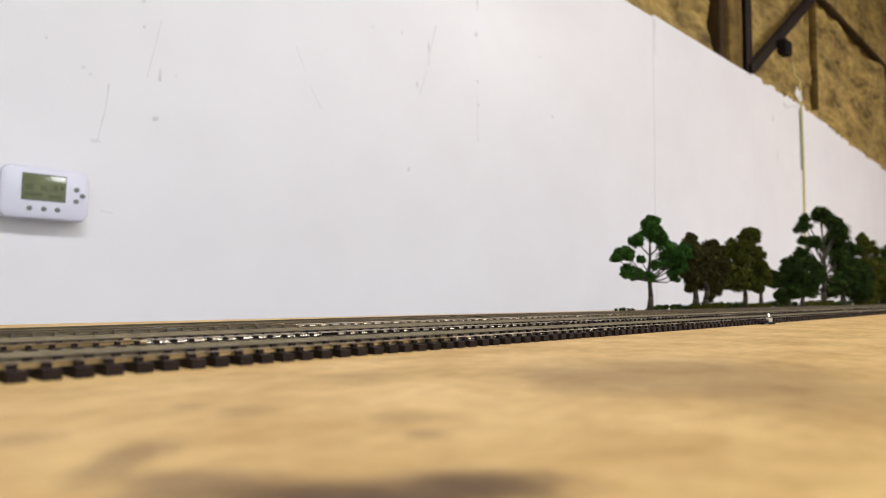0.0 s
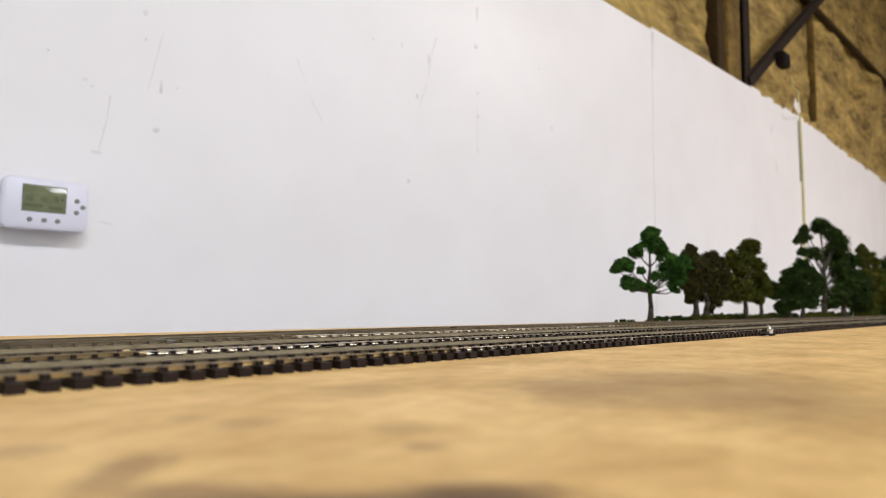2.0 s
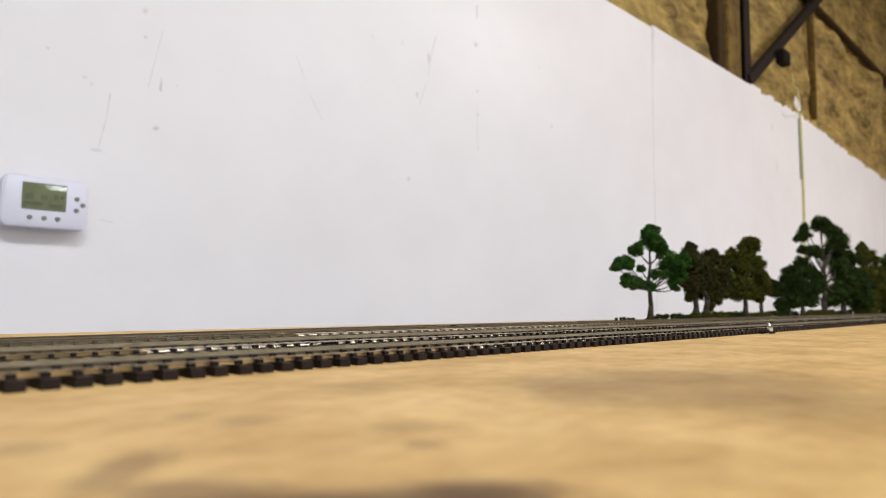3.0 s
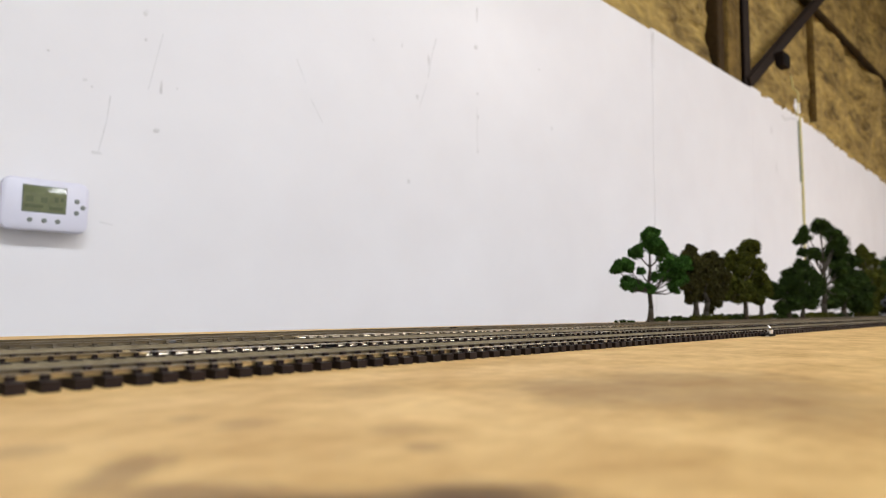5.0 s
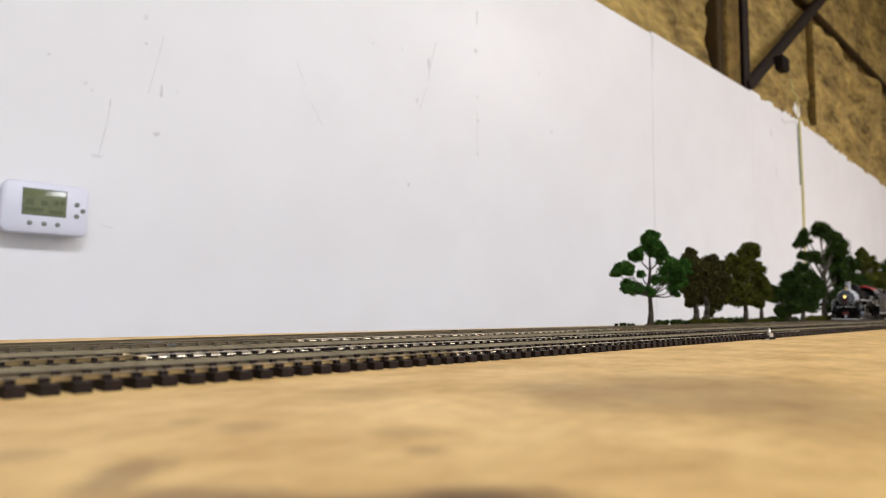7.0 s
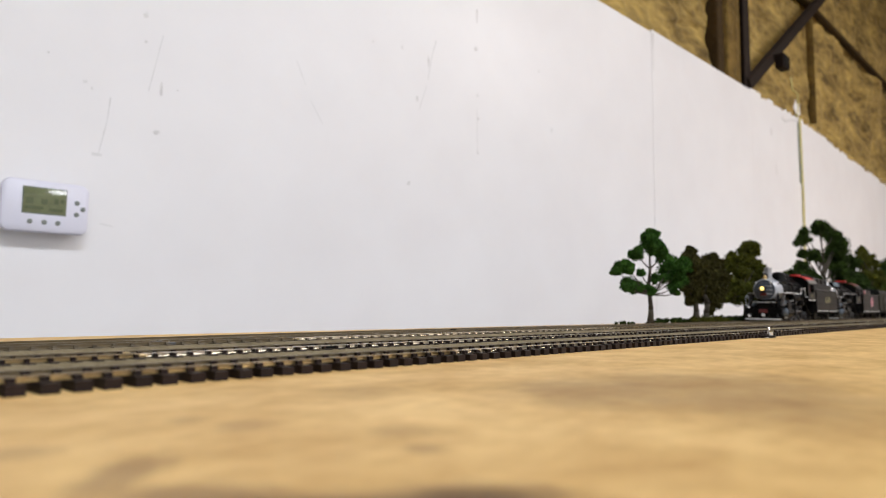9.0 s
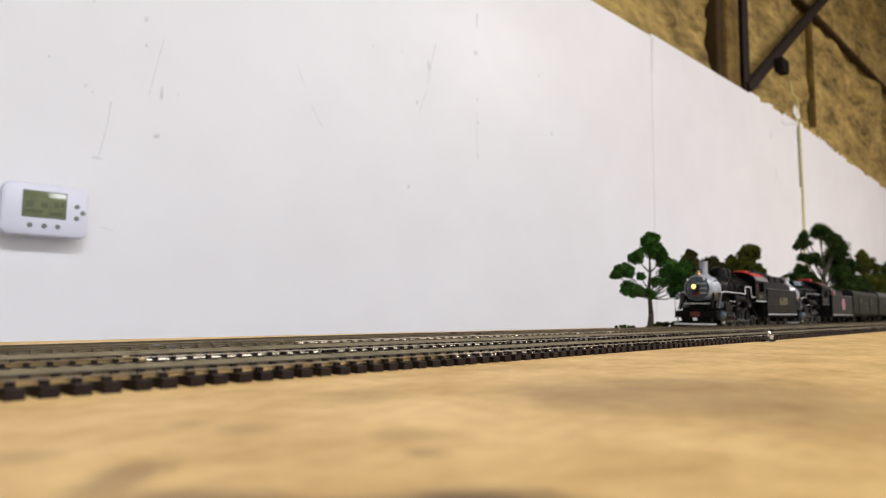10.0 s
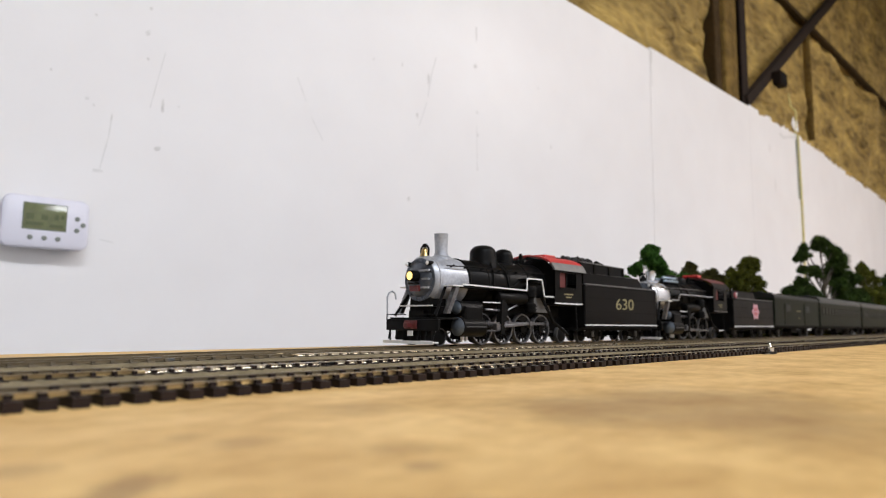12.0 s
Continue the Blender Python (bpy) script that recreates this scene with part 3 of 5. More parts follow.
# ---- the train: local x runs backwards from the front, near side is -y ----
def wheelset(parent, name, x, r, half, spokes=0, tread=0.004, mat=None, weight=False):
    """An axle with a wheel at each end; it is keyed, so its origin is on the axle."""
    ob = part(name, rod(B(), (0, -half, 0), (0, half, 0), 0.0022, seg=10), M["soot"], parent, at=(x, 0, r))
    for s in (-1, 1):
        y0 = s * half
        bm = B()
        lathe(bm, [(r * 0.88, -tread / 2), (r * 0.97, -tread / 2), (r, 0), (r * 0.985, tread / 2), (r * 0.88, tread / 2)], (0, y0, 0), "Y", 30)
        bmesh.ops.delete(bm, geom=[f for f in bm.faces if len(f.verts) > 4], context="FACES_ONLY")
        vs = list(bm.verts)
        for i in range(30):
            j = (i + 1) % 30
            bm.faces.new((vs[i], vs[j], vs[120 + j], vs[120 + i]))
        part("tyre", bm, M["tyre"], ob, smooth=True)
        bm = B()
        if spokes:
            lathe(bm, [(r * 0.24, -tread * 0.45), (r * 0.24, tread * 0.45)], (0, y0, 0), "Y", 16)
            for i in range(spokes):
                a = 2 * math.pi * i / spokes
                rod(bm, (0.2 * r * math.cos(a), y0, 0.2 * r * math.sin(a)), (0.90 * r * math.cos(a), y0, 0.90 * r * math.sin(a)), r * 0.055, r * 0.04, 6)
            if weight:
                prism(bm, [(0.89 * r * math.cos(radians(a)), 0.89 * r * math.sin(radians(a))) for a in range(125, 236, 10)], y0 - tread * 0.42, y0 + tread * 0.42)
        else:
            lathe(bm, [(r * 0.25, -tread * 0.5), (r * 0.90, -tread * 0.28), (r * 0.90, tread * 0.28), (r * 0.25, tread * 0.5)], (0, y0, 0), "Y", 24)
        part("wheel_centre", bm, mat or M["black"], ob, smooth=not spokes)
    TURNING.append((ob, x, r))
    return ob


TURNING, RODS, VEHICLES = [], [], []


def vehicle(name, x, label, category, group=""):
    ob = new(name)
    tagged(ob, label, category, group)
    VEHICLES.append((ob, x))
    return ob


def locomotive(x, first):
    """A steam engine; the second is a little different in wheels, paint and chimney."""
    L = vehicle("steam_locomotive", x, "black model steam engine with silver smokebox and red cab roof" if first else "black model steam engine with bright smokebox and brown-red roof", "locomotive", "engines of the train")
    R, ZC, FACE = 0.0208, 0.0567, 0.010
    front_mat = M["graphite"] if first else M["chrome"]
    # boiler
    end = 0.180
    part("boiler", lathe(B(), [(R * 0.98, 0.050), (R * 1.0, 0.0505), (R * 1.03, 0.10), (R * 1.12, 0.135), (R * 1.14, end)], (0, 0, ZC), "X", 40), M["black"], L, smooth=True)
    for xx in (0.052, 0.078, 0.108, 0.136):
        k = 1.02 if xx < 0.08 else 1.05 if xx < 0.11 else 1.135
        part("boiler_band", lathe(B(), [(R * k, 0), (R * k + 0.0004, 0.0002), (R * k + 0.0004, 0.0014), (R * k, 0.0016)], (xx, 0, ZC), "X", 40), M["soot"], L, smooth=True)
    sb = part("smokebox", lathe(B(), [(R * 0.90, FACE), (R, FACE + 0.0025), (R, 0.0502)], (0, 0, ZC), "X", 40), front_mat, L, "silver-grey smokebox", smooth=True)
    part("rivet_ring", lathe(B(), [(R, 0), (R + 0.0005, 0.0003), (R + 0.0005, 0.0015), (R, 0.0018)], (FACE + 0.004, 0, ZC), "X", 40), front_mat, sb, smooth=True)
    part("front_plate", lathe(B(), [(R * 0.70, -0.0006), (R * 0.88, -0.0006), (R * 0.885, 0.0004)], (FACE, 0, ZC), "X", 36), M["graphite_front"], sb, "dark graphite front ring", smooth=True)
    fr = part("smokebox_door", lathe(B(), [(0.0005, -0.0045), (R * 0.30, -0.0042), (R * 0.62, -0.0026), (R * 0.74, -0.0006), (R * 0.76, 0.001)], (FACE, 0, ZC), "X", 32), M["graphite_front"], L, "dark graphite smokebox door", smooth=True)
    for i in range(14):
        a = 2 * math.pi * i / 14
        part("door_bolt", box(B(), FACE - 0.0018, FACE + 0.0006, 0.79 * R * math.cos(a) - 0.0007, 0.79 * R * math.cos(a) + 0.0007, ZC + 0.79 * R * math.sin(a) - 0.0007, ZC + 0.79 * R * math.sin(a) + 0.0007), M["graphite_front"], fr)
    for s in (-0.35, 0.0, 0.35):
        part("hinge_strap", box(B(), FACE - 0.0042, FACE - 0.001, -0.014, -0.002, ZC + s * R - 0.0008, ZC + s * R + 0.0008), M["graphite"], fr)
    # headlamp and plate
    hl = part("headlight", lathe(B(), [(0.0042, -0.0125), (0.0048, -0.012), (0.0048, -0.003), (0.0040, 0.0)], (FACE, 0, ZC + 0.0025), "X", 24), M["black"], L, "lit headlamp in a black housing" if first else "unlit headlamp in a black housing", smooth=True)
    part("lens", lathe(B(), [(0.0005, -0.0012), (0.0025, -0.0008), (0.0037, 0.0)], (FACE - 0.0124, 0, ZC + 0.0025), "X", 24), M["lamp"] if first else M["glass"], hl, "glowing yellow lens" if first else "unlit glass lens", smooth=True)
    part("headlight_bracket", box(B(), FACE - 0.010, FACE, -0.004, 0.004, ZC - 0.0045, ZC - 0.0030), M["soot"], hl)
    part("number_board", box(B(), FACE - 0.0075, FACE - 0.0045, -0.0055, 0.0055, ZC - 0.0105, ZC - 0.0055, 0.0004), M["dull_red"], L, "red plate below the headlamp")
    for s in (-1, 1):
        ml = part("marker_lamp", lathe(B(), [(0.0018, -0.004), (0.0022, -0.003), (0.0022, 0.002)], (FACE, s * 0.0125, ZC + 0.0135), "X", 12), M["black"], L, smooth=True)
        # the glint on the glass is given by plain white colour
        part("lamp_glass", lathe(B(), [(0.0004, -0.0010), (0.0013, -0.0006), (0.0019, 0.0)], (FACE - 0.004, s * 0.0125, ZC + 0.0135), "X", 12), M["white"], ml, "lamp glass, white for its glint")
    # chimney
    top = 0.0990 if first else 0.0915
    prof = [(0.0078, 0.0730), (0.0072, 0.0775), (0.0059, 0.0815), (0.0057, 0.085), (0.0063, top - 0.001), (0.0066, top), (0.0056, top), (0.0050, top - 0.004)]
    st = part("smokestack", lathe(B(), prof, (0.036, 0, 0), "Z", 30), M["graphite"] if first else M["chrome"], L, "grey flared chimney", smooth=True)
    part("stack_flange", lathe(B(), [(0.0098, 0.0750), (0.0095, 0.0775), (0.0074, 0.0790)], (0.036, 0, 0), "Z", 30), M["graphite"], st, smooth=True)
    # bell
    bl = part("bell_frame", pipe(B(), [(0.0155, -0.0042, 0.0760), (0.0155, -0.0048, 0.0835), (0.0155, -0.0030, 0.0862), (0.0155, 0.0030, 0.0862), (0.0155, 0.0048, 0.0835), (0.0155, 0.0042, 0.0760)], 0.0009), M["soot"], L, "dark bell yoke")
    part("bell", lathe(B(), [(0.0046, 0.0772), (0.0044, 0.0780), (0.0036, 0.0795), (0.0031, 0.0815), (0.0026, 0.0835), (0.0012, 0.0848), (0.0005, 0.0850)], (0.0155, 0, 0), "Z", 20), M["brass"] if first else M["soot"], bl, "small brass bell" if first else "small dark bell", smooth=True)
    part("yoke_pivot", lathe(B(), [(0.0006, 0.0850), (0.0022, 0.0858), (0.0024, 0.0872), (0.0012, 0.0884)], (0.0155, 0, 0), "Z", 14), M["soot"], bl, smooth=True)
    part("bell_seat", box(B(), 0.0120, 0.0190, -0.0052, 0.0052, 0.0750, 0.0764, 0.0004), M["soot"], bl)
    part("whistle_valve", rod(B(), (0.0215, 0.004, 0.076), (0.0215, 0.004, 0.0895), 0.0008), M["graphite"], L)
    # domes
    for xx, rr, hh in ((0.094, 0.0130, 0.0940), (0.1255, 0.0096, 0.0932)):
        if not first:
            hh -= 0.004
        part("dome", lathe(B(), [(rr * 1.15, 0.072), (rr * 1.06, 0.0775), (rr, 0.080), (rr * 0.98, hh - 0.0068), (rr * 0.88, hh - 0.0038), (rr * 0.66, hh - 0.0014), (rr * 0.35, hh - 0.0003), (0.0006, hh)], (xx, 0, 0), "Z", 30), M["black"], L, smooth=True)
    part("safety_valve", lathe(B(), [(0.0022, 0.078), (0.0022, 0.088), (0.0015, 0.0885), (0.0015, 0.0905)], (0.150, -0.003, 0), "Z", 12), M["black"], L, smooth=True)
    part("safety_valve", lathe(B(), [(0.0020, 0.078), (0.0020, 0.0855), (0.0013, 0.087)], (0.144, 0.004, 0), "Z", 12), M["black"], L, smooth=True)
    part("turret", box(B(), 0.150, 0.166, -0.007, 0.007, 0.078, 0.0845, 0.0015), M["black"], L)
    if not first:
        for yy, zz in ((-0.011, 0.0835), (0.011, 0.0835), (-0.013, 0.0790), (0.013, 0.0790)):
            part("top_pipe", lathe(B(), [(0.0012, 0.0), (0.0018, 0.0006), (0.0018, 0.0400), (0.0012, 0.0406)], (0.050, yy, zz), "X", 12), M["cyan"], L, "pale blue-grey pipe", smooth=True)
    # handrail with stanchions
    hr = part("handrail", pipe(B(), [(0.022, -0.0205, 0.0685), (0.055, -0.0210, 0.0695), (0.165, -0.0230, 0.0695)], 0.00055, 8), M["soot"] if first else M["tyre"], L)
    for xx in (0.03, 0.048, 0.07, 0.095, 0.12, 0.148):
        part("stanchion", rod(B(), (xx, -0.0165, 0.0680), (xx, -0.0216, 0.0694), 0.0009, seg=8), M["soot"], hr)
    part("handrail", pipe(B(), [(0.022, 0.0205, 0.0685), (0.165, 0.0230, 0.0695)], 0.00055, 8), M["soot"], L)
    # pipes on the boiler side
    part("injector_pipe", pipe(B(), [(0.156, -0.0245, 0.060), (0.120, -0.0240, 0.060), (0.112, -0.0230, 0.054), (0.105, -0.0225, 0.054)], 0.0012), M["soot"], L)
    part("sand_pipe", pipe(B(), [(0.100, -0.0130, 0.0765), (0.104, -0.0205, 0.067), (0.106, -0.0235, 0.052)], 0.0008), M["soot"], L)
    part("sand_pipe", pipe(B(), [(0.090, -0.0130, 0.0765), (0.085, -0.0205, 0.066), (0.083, -0.023, 0.052)], 0.0008), M["soot"], L)
    # running boards with white edge, both sides
    for s in (-1, 1):
        y0, y1 = sorted((s * 0.0175, s * 0.0315))
        line = [(0.030, 0.0525), (0.121, 0.0510), (0.122, 0.0625), (0.146, 0.0625), (0.150, 0.0465), (0.170, 0.0465)] if first else [(0.030, 0.0525), (0.050, 0.0525), (0.056, 0.0605), (0.168, 0.0605)]
        if first:
            part("running_board", box(B(), 0.030, 0.121, y0, y1, 0.0500, 0.0514), M["black"], L)
            part("raised_board", box(B(), 0.121, 0.147, y0, y1, 0.0612, 0.0624), M["black"], L)
            part("rear_board", box(B(), 0.149, 0.170, y0, y1, 0.0452, 0.0464), M["black"], L)
        else:
            part("running_board", box(B(), 0.030, 0.052, y0, y1, 0.0508, 0.0520), M["black"], L)
            part("running_board", box(B(), 0.054, 0.168, y0, y1, 0.0588, 0.0600), M["black"], L)
        ye = s * 0.0318
        for (xa, za), (xb, zb) in zip(line, line[1:]):
            d = Vector((xb - xa, 0, zb - za))
            bm = box(B(), 0, d.length + 0.0006, -0.0005, 0.0005, -0.0006, 0.0006)
            ob = part("white_edge", bm, M["white"] if first else M["chrome"], L, "white painted edge" if first else "bright metal edge")
            ob.matrix_local = Matrix.Translation((xa, ye, za)) @ Matrix.Rotation(-math.atan2(d.z, d.x), 4, "Y")
        part("air_tank", lathe(B(), [(0.003, 0), (0.0052, 0.001), (0.0056, 0.0025), (0.0056, 0.0415), (0.0052, 0.043), (0.003, 0.044)], (0.082, s * 0.0255, 0.0435), "X", 20), M["black"], L, "long black air tank", smooth=True)
        ap = part("air_pump", lathe(B(), [(0.0045, 0.030), (0.0055, 0.031), (0.0055, 0.0385), (0.0035, 0.040), (0.0035, 0.044), (0.0058, 0.0455), (0.0058, 0.0545), (0.0048, 0.0560)], (0.134, s * 0.0265, 0), "Z", 16), M["soot"], L, smooth=True)
        for zz in (0.033, 0.036, 0.048, 0.0515):
            part("pump_fin", lathe(B(), [(0.0066, 0), (0.0066, 0.0009)], (0.134, s * 0.0265, zz), "Z", 16), M["soot"], ap)
        # firebox side and ash pan
        part("firebox_side", prism(B(), [(0.139, 0.046), (0.168, 0.046), (0.174, 0.031), (0.150, 0.031), (0.141, 0.037)], s * 0.0225, s * 0.0212), M["grey_roof"], L, "grey firebox side sheet")
        # cylinders
        y = s * 0.0275
        cy = part("cylinder", lathe(B(), [(0.0078, 0.0285), (0.0086, 0.0290), (0.0086, 0.0575), (0.0078, 0.0580)], (0, y, 0.0165), "X", 26), M["black"], L, "black cylinder with steel head", smooth=True)
        part("cylinder_head", lathe(B(), [(0.0015, -0.0026), (0.0030, -0.0022), (0.0062, -0.0012), (0.0080, 0.0)], (0.0285, y, 0.0165), "X", 26), M["steel_blue"], cy, "blue-grey steel cylinder head", smooth=True)
        vc = part("valve_chest", lathe(B(), [(0.0056, 0.029), (0.0062, 0.0295), (0.0062, 0.0570), (0.0056, 0.0575)], (0, s * 0.0255, 0.0325), "X", 22), M["black"], L, smooth=True)
        part("valve_head", lathe(B(), [(0.0012, -0.0020), (0.0045, -0.0010), (0.0058, 0.0)], (0.029, s * 0.0255, 0.0325), "X", 22), M["steel_blue"], vc, "blue-grey valve cover", smooth=True)
        part("saddle_casting", box(B(), 0.032, 0.055, *sorted((s * 0.008, s * 0.0335)), 0.0150, 0.0345, 0.0015), M["black"], L)
        part("cylinder_line", box(B(), 0.031, 0.057, *sorted((s * 0.0358, s * 0.0364)), 0.0162, 0.0170), M["tyre"], cy, "thin pale line")
        part("beam_rail", pipe(B(), [(-0.0005, s * 0.006, 0.0265), (-0.0005, s * 0.030, 0.0265), (-0.0005, s * 0.030, 0.0220)], 0.0005, 6), M["black"], L)
        # drain cocks coloured white to carry their glint
        for k in (0.0335, 0.0385):
            part("drain_cock", box(B(), k, k + 0.0016, y - 0.0012, y + 0.0012, 0.0040, 0.0082), M["white"], cy, "small drain cock, white for its glint")
        # highlight on the radius rod's top, drawn as a white strip
        part("valve_rod_edge", box(B(), 0.060, 0.0835, *sorted((s * 0.0288, s * 0.0294)), 0.0378, 0.0387), M["white"], L, "thin white strip for the bright top of the radius rod")
        # crosshead guides and hanger
        for zz in (0.0125, 0.0195):
            part("guide_bar", box(B(), 0.058, 0.086, y - 0.0012, y + 0.0012, zz, zz + 0.0012), M["rod"], L)
        part("guide_yoke", prism(B(), [(0.084, 0.010), (0.0885, 0.010), (0.0905, 0.046), (0.0855, 0.046)], y - 0.003, y + 0.003), M["soot"], L)
        part("reverse_link", prism(B(), [(0.090, 0.022), (0.094, 0.022), (0.097, 0.034), (0.0935, 0.040), (0.090, 0.034)], y - 0.001, y + 0.001), M["soot"], L)
        part("radius_rod", pipe(B(), [(0.064, y, 0.0320), (0.094, y, 0.031), (0.113, y * 0.95, 0.037)], 0.0009), M["rod"], L)
        # stay from the pilot up to the smokebox
        part("front_stay", pipe(B(), [(0.004, s * 0.0245, 0.0255), (0.022, s * 0.0195, 0.0515)], 0.0014), M["black"], L)
        part("step_plate", prism(B(), [(0.0115, 0.0275), (0.016, 0.0275), (0.0275, 0.0505), (0.023, 0.0505)], s * 0.0262, s * 0.0308), M["rod"], L, "grey sloping step bracket")
        part("step_lip", box(B(), 0.017, 0.030, *sorted((s * 0.022, s * 0.0325)), 0.0505, 0.0515), M["white"], L, "white edged step")
        # corner grab rails
        if s > 0:
            part("grab_rail", pipe(B(), [(0.0, s * 0.030, 0.0225), (-0.0005, s * 0.030, 0.042), (0.001, s * 0.0295, 0.0455), (0.004, s * 0.029, 0.0470), (0.007, s * 0.0285, 0.0455), (0.008, s * 0.028, 0.040)], 0.0007), M["graphite"], L, "grey looped grab rail")
    # pilot deck, beam and footboard
    part("pilot_deck", box(B(), 0.002, 0.034, -0.029, 0.029, 0.0225, 0.0240, 0.0003), M["black"], L)
    part("pilot_beam", box(B(), 0.0, 0.0035, -0.0315, 0.0315, 0.0130, 0.0225, 0.0005), M["black"], L)
    part("upper_deck", box(B(), 0.006, 0.022, -0.020, 0.020, 0.0335, 0.0345), M["black"], L)
    part("deck_edge", box(B(), 0.0052, 0.0060, -0.020, 0.020, 0.0335, 0.0346), M["white"], L, "white painted deck edge")
    part("steam_chest", box(B(), 0.010, 0.030, -0.013, 0.013, 0.0240, 0.0420, 0.002), M["soot"], L)
    cp = part("coupler", box(B(), -0.007, 0.002, -0.0025, 0.0025, 0.0155, 0.0195, 0.0008), M["dull_red"], L, "rusty front coupler")
    part("coupler_pocket", box(B(), -0.001, 0.0005, -0.0075, 0.0075, 0.0145, 0.0215, 0.0004), M["dull_red"], cp)
    part("footboard", box(B(), -0.0035, 0.0025, -0.0305, -0.0065, 0.0030, 0.0040), M["white"], L, "white footboard")
    part("footboard", box(B(), -0.0035, 0.0025, 0.0065, 0.0305, 0.0030, 0.0040), M["white"], L, "white footboard")
    for s in (-1, 1):
        for yy in (0.010, 0.027):
            part("footboard_hanger", box(B(), 0.0005, 0.0015, s * yy - 0.0006, s * yy + 0.0006, 0.004, 0.015), M["black"], L)
    part("footboard_edge", box(B(), -0.0042, -0.0035, -0.0305, 0.0305, 0.0021, 0.0046), M["white"], L, "white painted footboard edge")
    part("white_patch", box(B(), -0.0012, 0.0, -0.003, 0.003, 0.0085, 0.0130), M["white"], L)
    for i in range(7):
        yy = -0.027 + i * 0.009
        part("pilot_bar", pipe(B(), [(0.001, yy, 0.0145), (-0.001, yy, 0.0055)], 0.0006, 6), M["black"], L)
    part("pilot_plate", prism(B(), [(0.0025, 0.0138), (0.0075, 0.0138), (0.0045, 0.0048), (0.0030, 0.0048)], -0.022, 0.022), M["soot"], L)
    part("brake_rigging", box(B(), 0.058, 0.178, -0.0085, 0.0085, 0.0048, 0.0126, 0.0006), M["soot"], L)
    # frame
    part("frame", box(B(), 0.006, 0.205, -0.009, 0.009, 0.0125, 0.0300), M["soot"], L)
    part("frame_rail", box(B(), 0.060, 0.205, -0.0115, 0.0115, 0.0270, 0.0420), M["soot"], L)
    # cab
    c0, c1 = 0.166, 0.217
    hw = 0.0330
    for s in (-1, 1):
        yo, yi = s * hw, s * (hw - 0.0012)
        a, b = sorted((yo, yi))
        side = part("cab_side", box(B(), c0, c1, a, b, 0.0400, 0.0565), M["black"], L)
        part("cab_pillar", box(B(), c0, c0 + 0.010, a, b, 0.0565, 0.0745), M["black"], side)
        part("cab_pillar", box(B(), c1 - 0.011, c1, a, b, 0.0565, 0.0745), M["black"], side)
        part("cab_header", box(B(), c0 + 0.010, c1 - 0.011, a, b, 0.0715, 0.0745), M["black"], side)
        part("window_panel", box(B(), c0 + 0.0105, c0 + 0.0235, s * (hw - 0.003) - 0.0004, s * (hw - 0.003) + 0.0004, 0.0565, 0.0715), M["dull_red"], side, "red window sash")
        part("window_bar", box(B(), c0 + 0.0235, c0 + 0.0250, s * (hw - 0.002) - 0.0006, s * (hw - 0.002) + 0.0006, 0.0565, 0.0715), M["soot"], side)
        part("armrest", box(B(), c0 + 0.010, c1 - 0.010, *sorted((s * (hw - 0.001), s * (hw + 0.0012))), 0.0555, 0.0567), M["soot"], side)
        part("cab_white_line", box(B(), c0, c1, *sorted((s * hw, s * (hw + 0.0006))), 0.0398, 0.0410), M["white"] if first else M["tyre"], side, "white painted line")
        for zz, ww in ((0.0500, 0.016), (0.0470, 0.010)):
            part("lettering_bar", box(B(), (c0 + c1) / 2 - ww / 2, (c0 + c1) / 2 + ww / 2, *sorted((s * hw, s * (hw + 0.0003))), zz - 0.0006, zz + 0.0006), M["gold"], side, "small illegible gold lettering")
    part("cab_front", extrude_x(B(), [(-hw, 0.040), (hw, 0.040), (hw, 0.0745), (0.022, 0.0835), (0, 0.0885), (-0.022, 0.0835), (-hw, 0.0745)], c0, c0 + 0.0012), M["black"], L)
    part("cab_floor", box(B(), c0, c1, -hw + 0.0015, hw - 0.0015, 0.0385, 0.0398), M["soot"], L)
    part("backhead", lathe(B(), [(0.017, 0), (0.017, 0.010), (0.012, 0.012)], (c0 + 0.0015, 0, 0.057), "X", 24), M["soot"], L)
    arc = [(0.0355 * math.sin(radians(a)), 0.0905 - 0.0205 * (1 - math.cos(radians(a * 0.93)))) for a in range(-90, 91, 10)]
    crown = [p for p in arc if abs(p[0]) < 0.0318]
    low = [(y, z - 0.0014) for y, z in crown][::-1]
    part("cab_roof", extrude_x(B(), crown + low, c0 - 0.003, c1 + 0.005), M["red"] if first else M["dull_red"], L, "bright red cab roof" if first else "brown-red cab roof", smooth=True)
    for s in (-1, 1):
        edge = [(s * 0.0312, 0.0815), (s * 0.0350, 0.0755), (s * 0.0358, 0.0735), (s * 0.0345, 0.0735), (s * 0.0310, 0.0790)]
        part("roof_edge", extrude_x(B(), edge, c0 - 0.003, c1 + 0.005), M["grey_roof"] if first else M["black"], L, "grey rain strip of the roof" if first else "black rain strip of the roof")
    if first:
        part("roof_hatch", box(B(), c0 + 0.014, c0 + 0.034, -0.012, 0.012, 0.0895, 0.0920, 0.0012), M["red"], L)
    else:
        part("roof_hatch", box(B(), c0 - 0.002, c0 + 0.013, -0.012, 0.012, 0.0895, 0.0940, 0.002), M["red"], L, "red hatch at the front of the roof")
    for s in (-1, 1):
        part("cab_step", pipe(B(), [(c1 - 0.008, s * 0.030, 0.0390), (c1 - 0.006, s * 0.030, 0.012)], 0.0010), M["soot"], L)
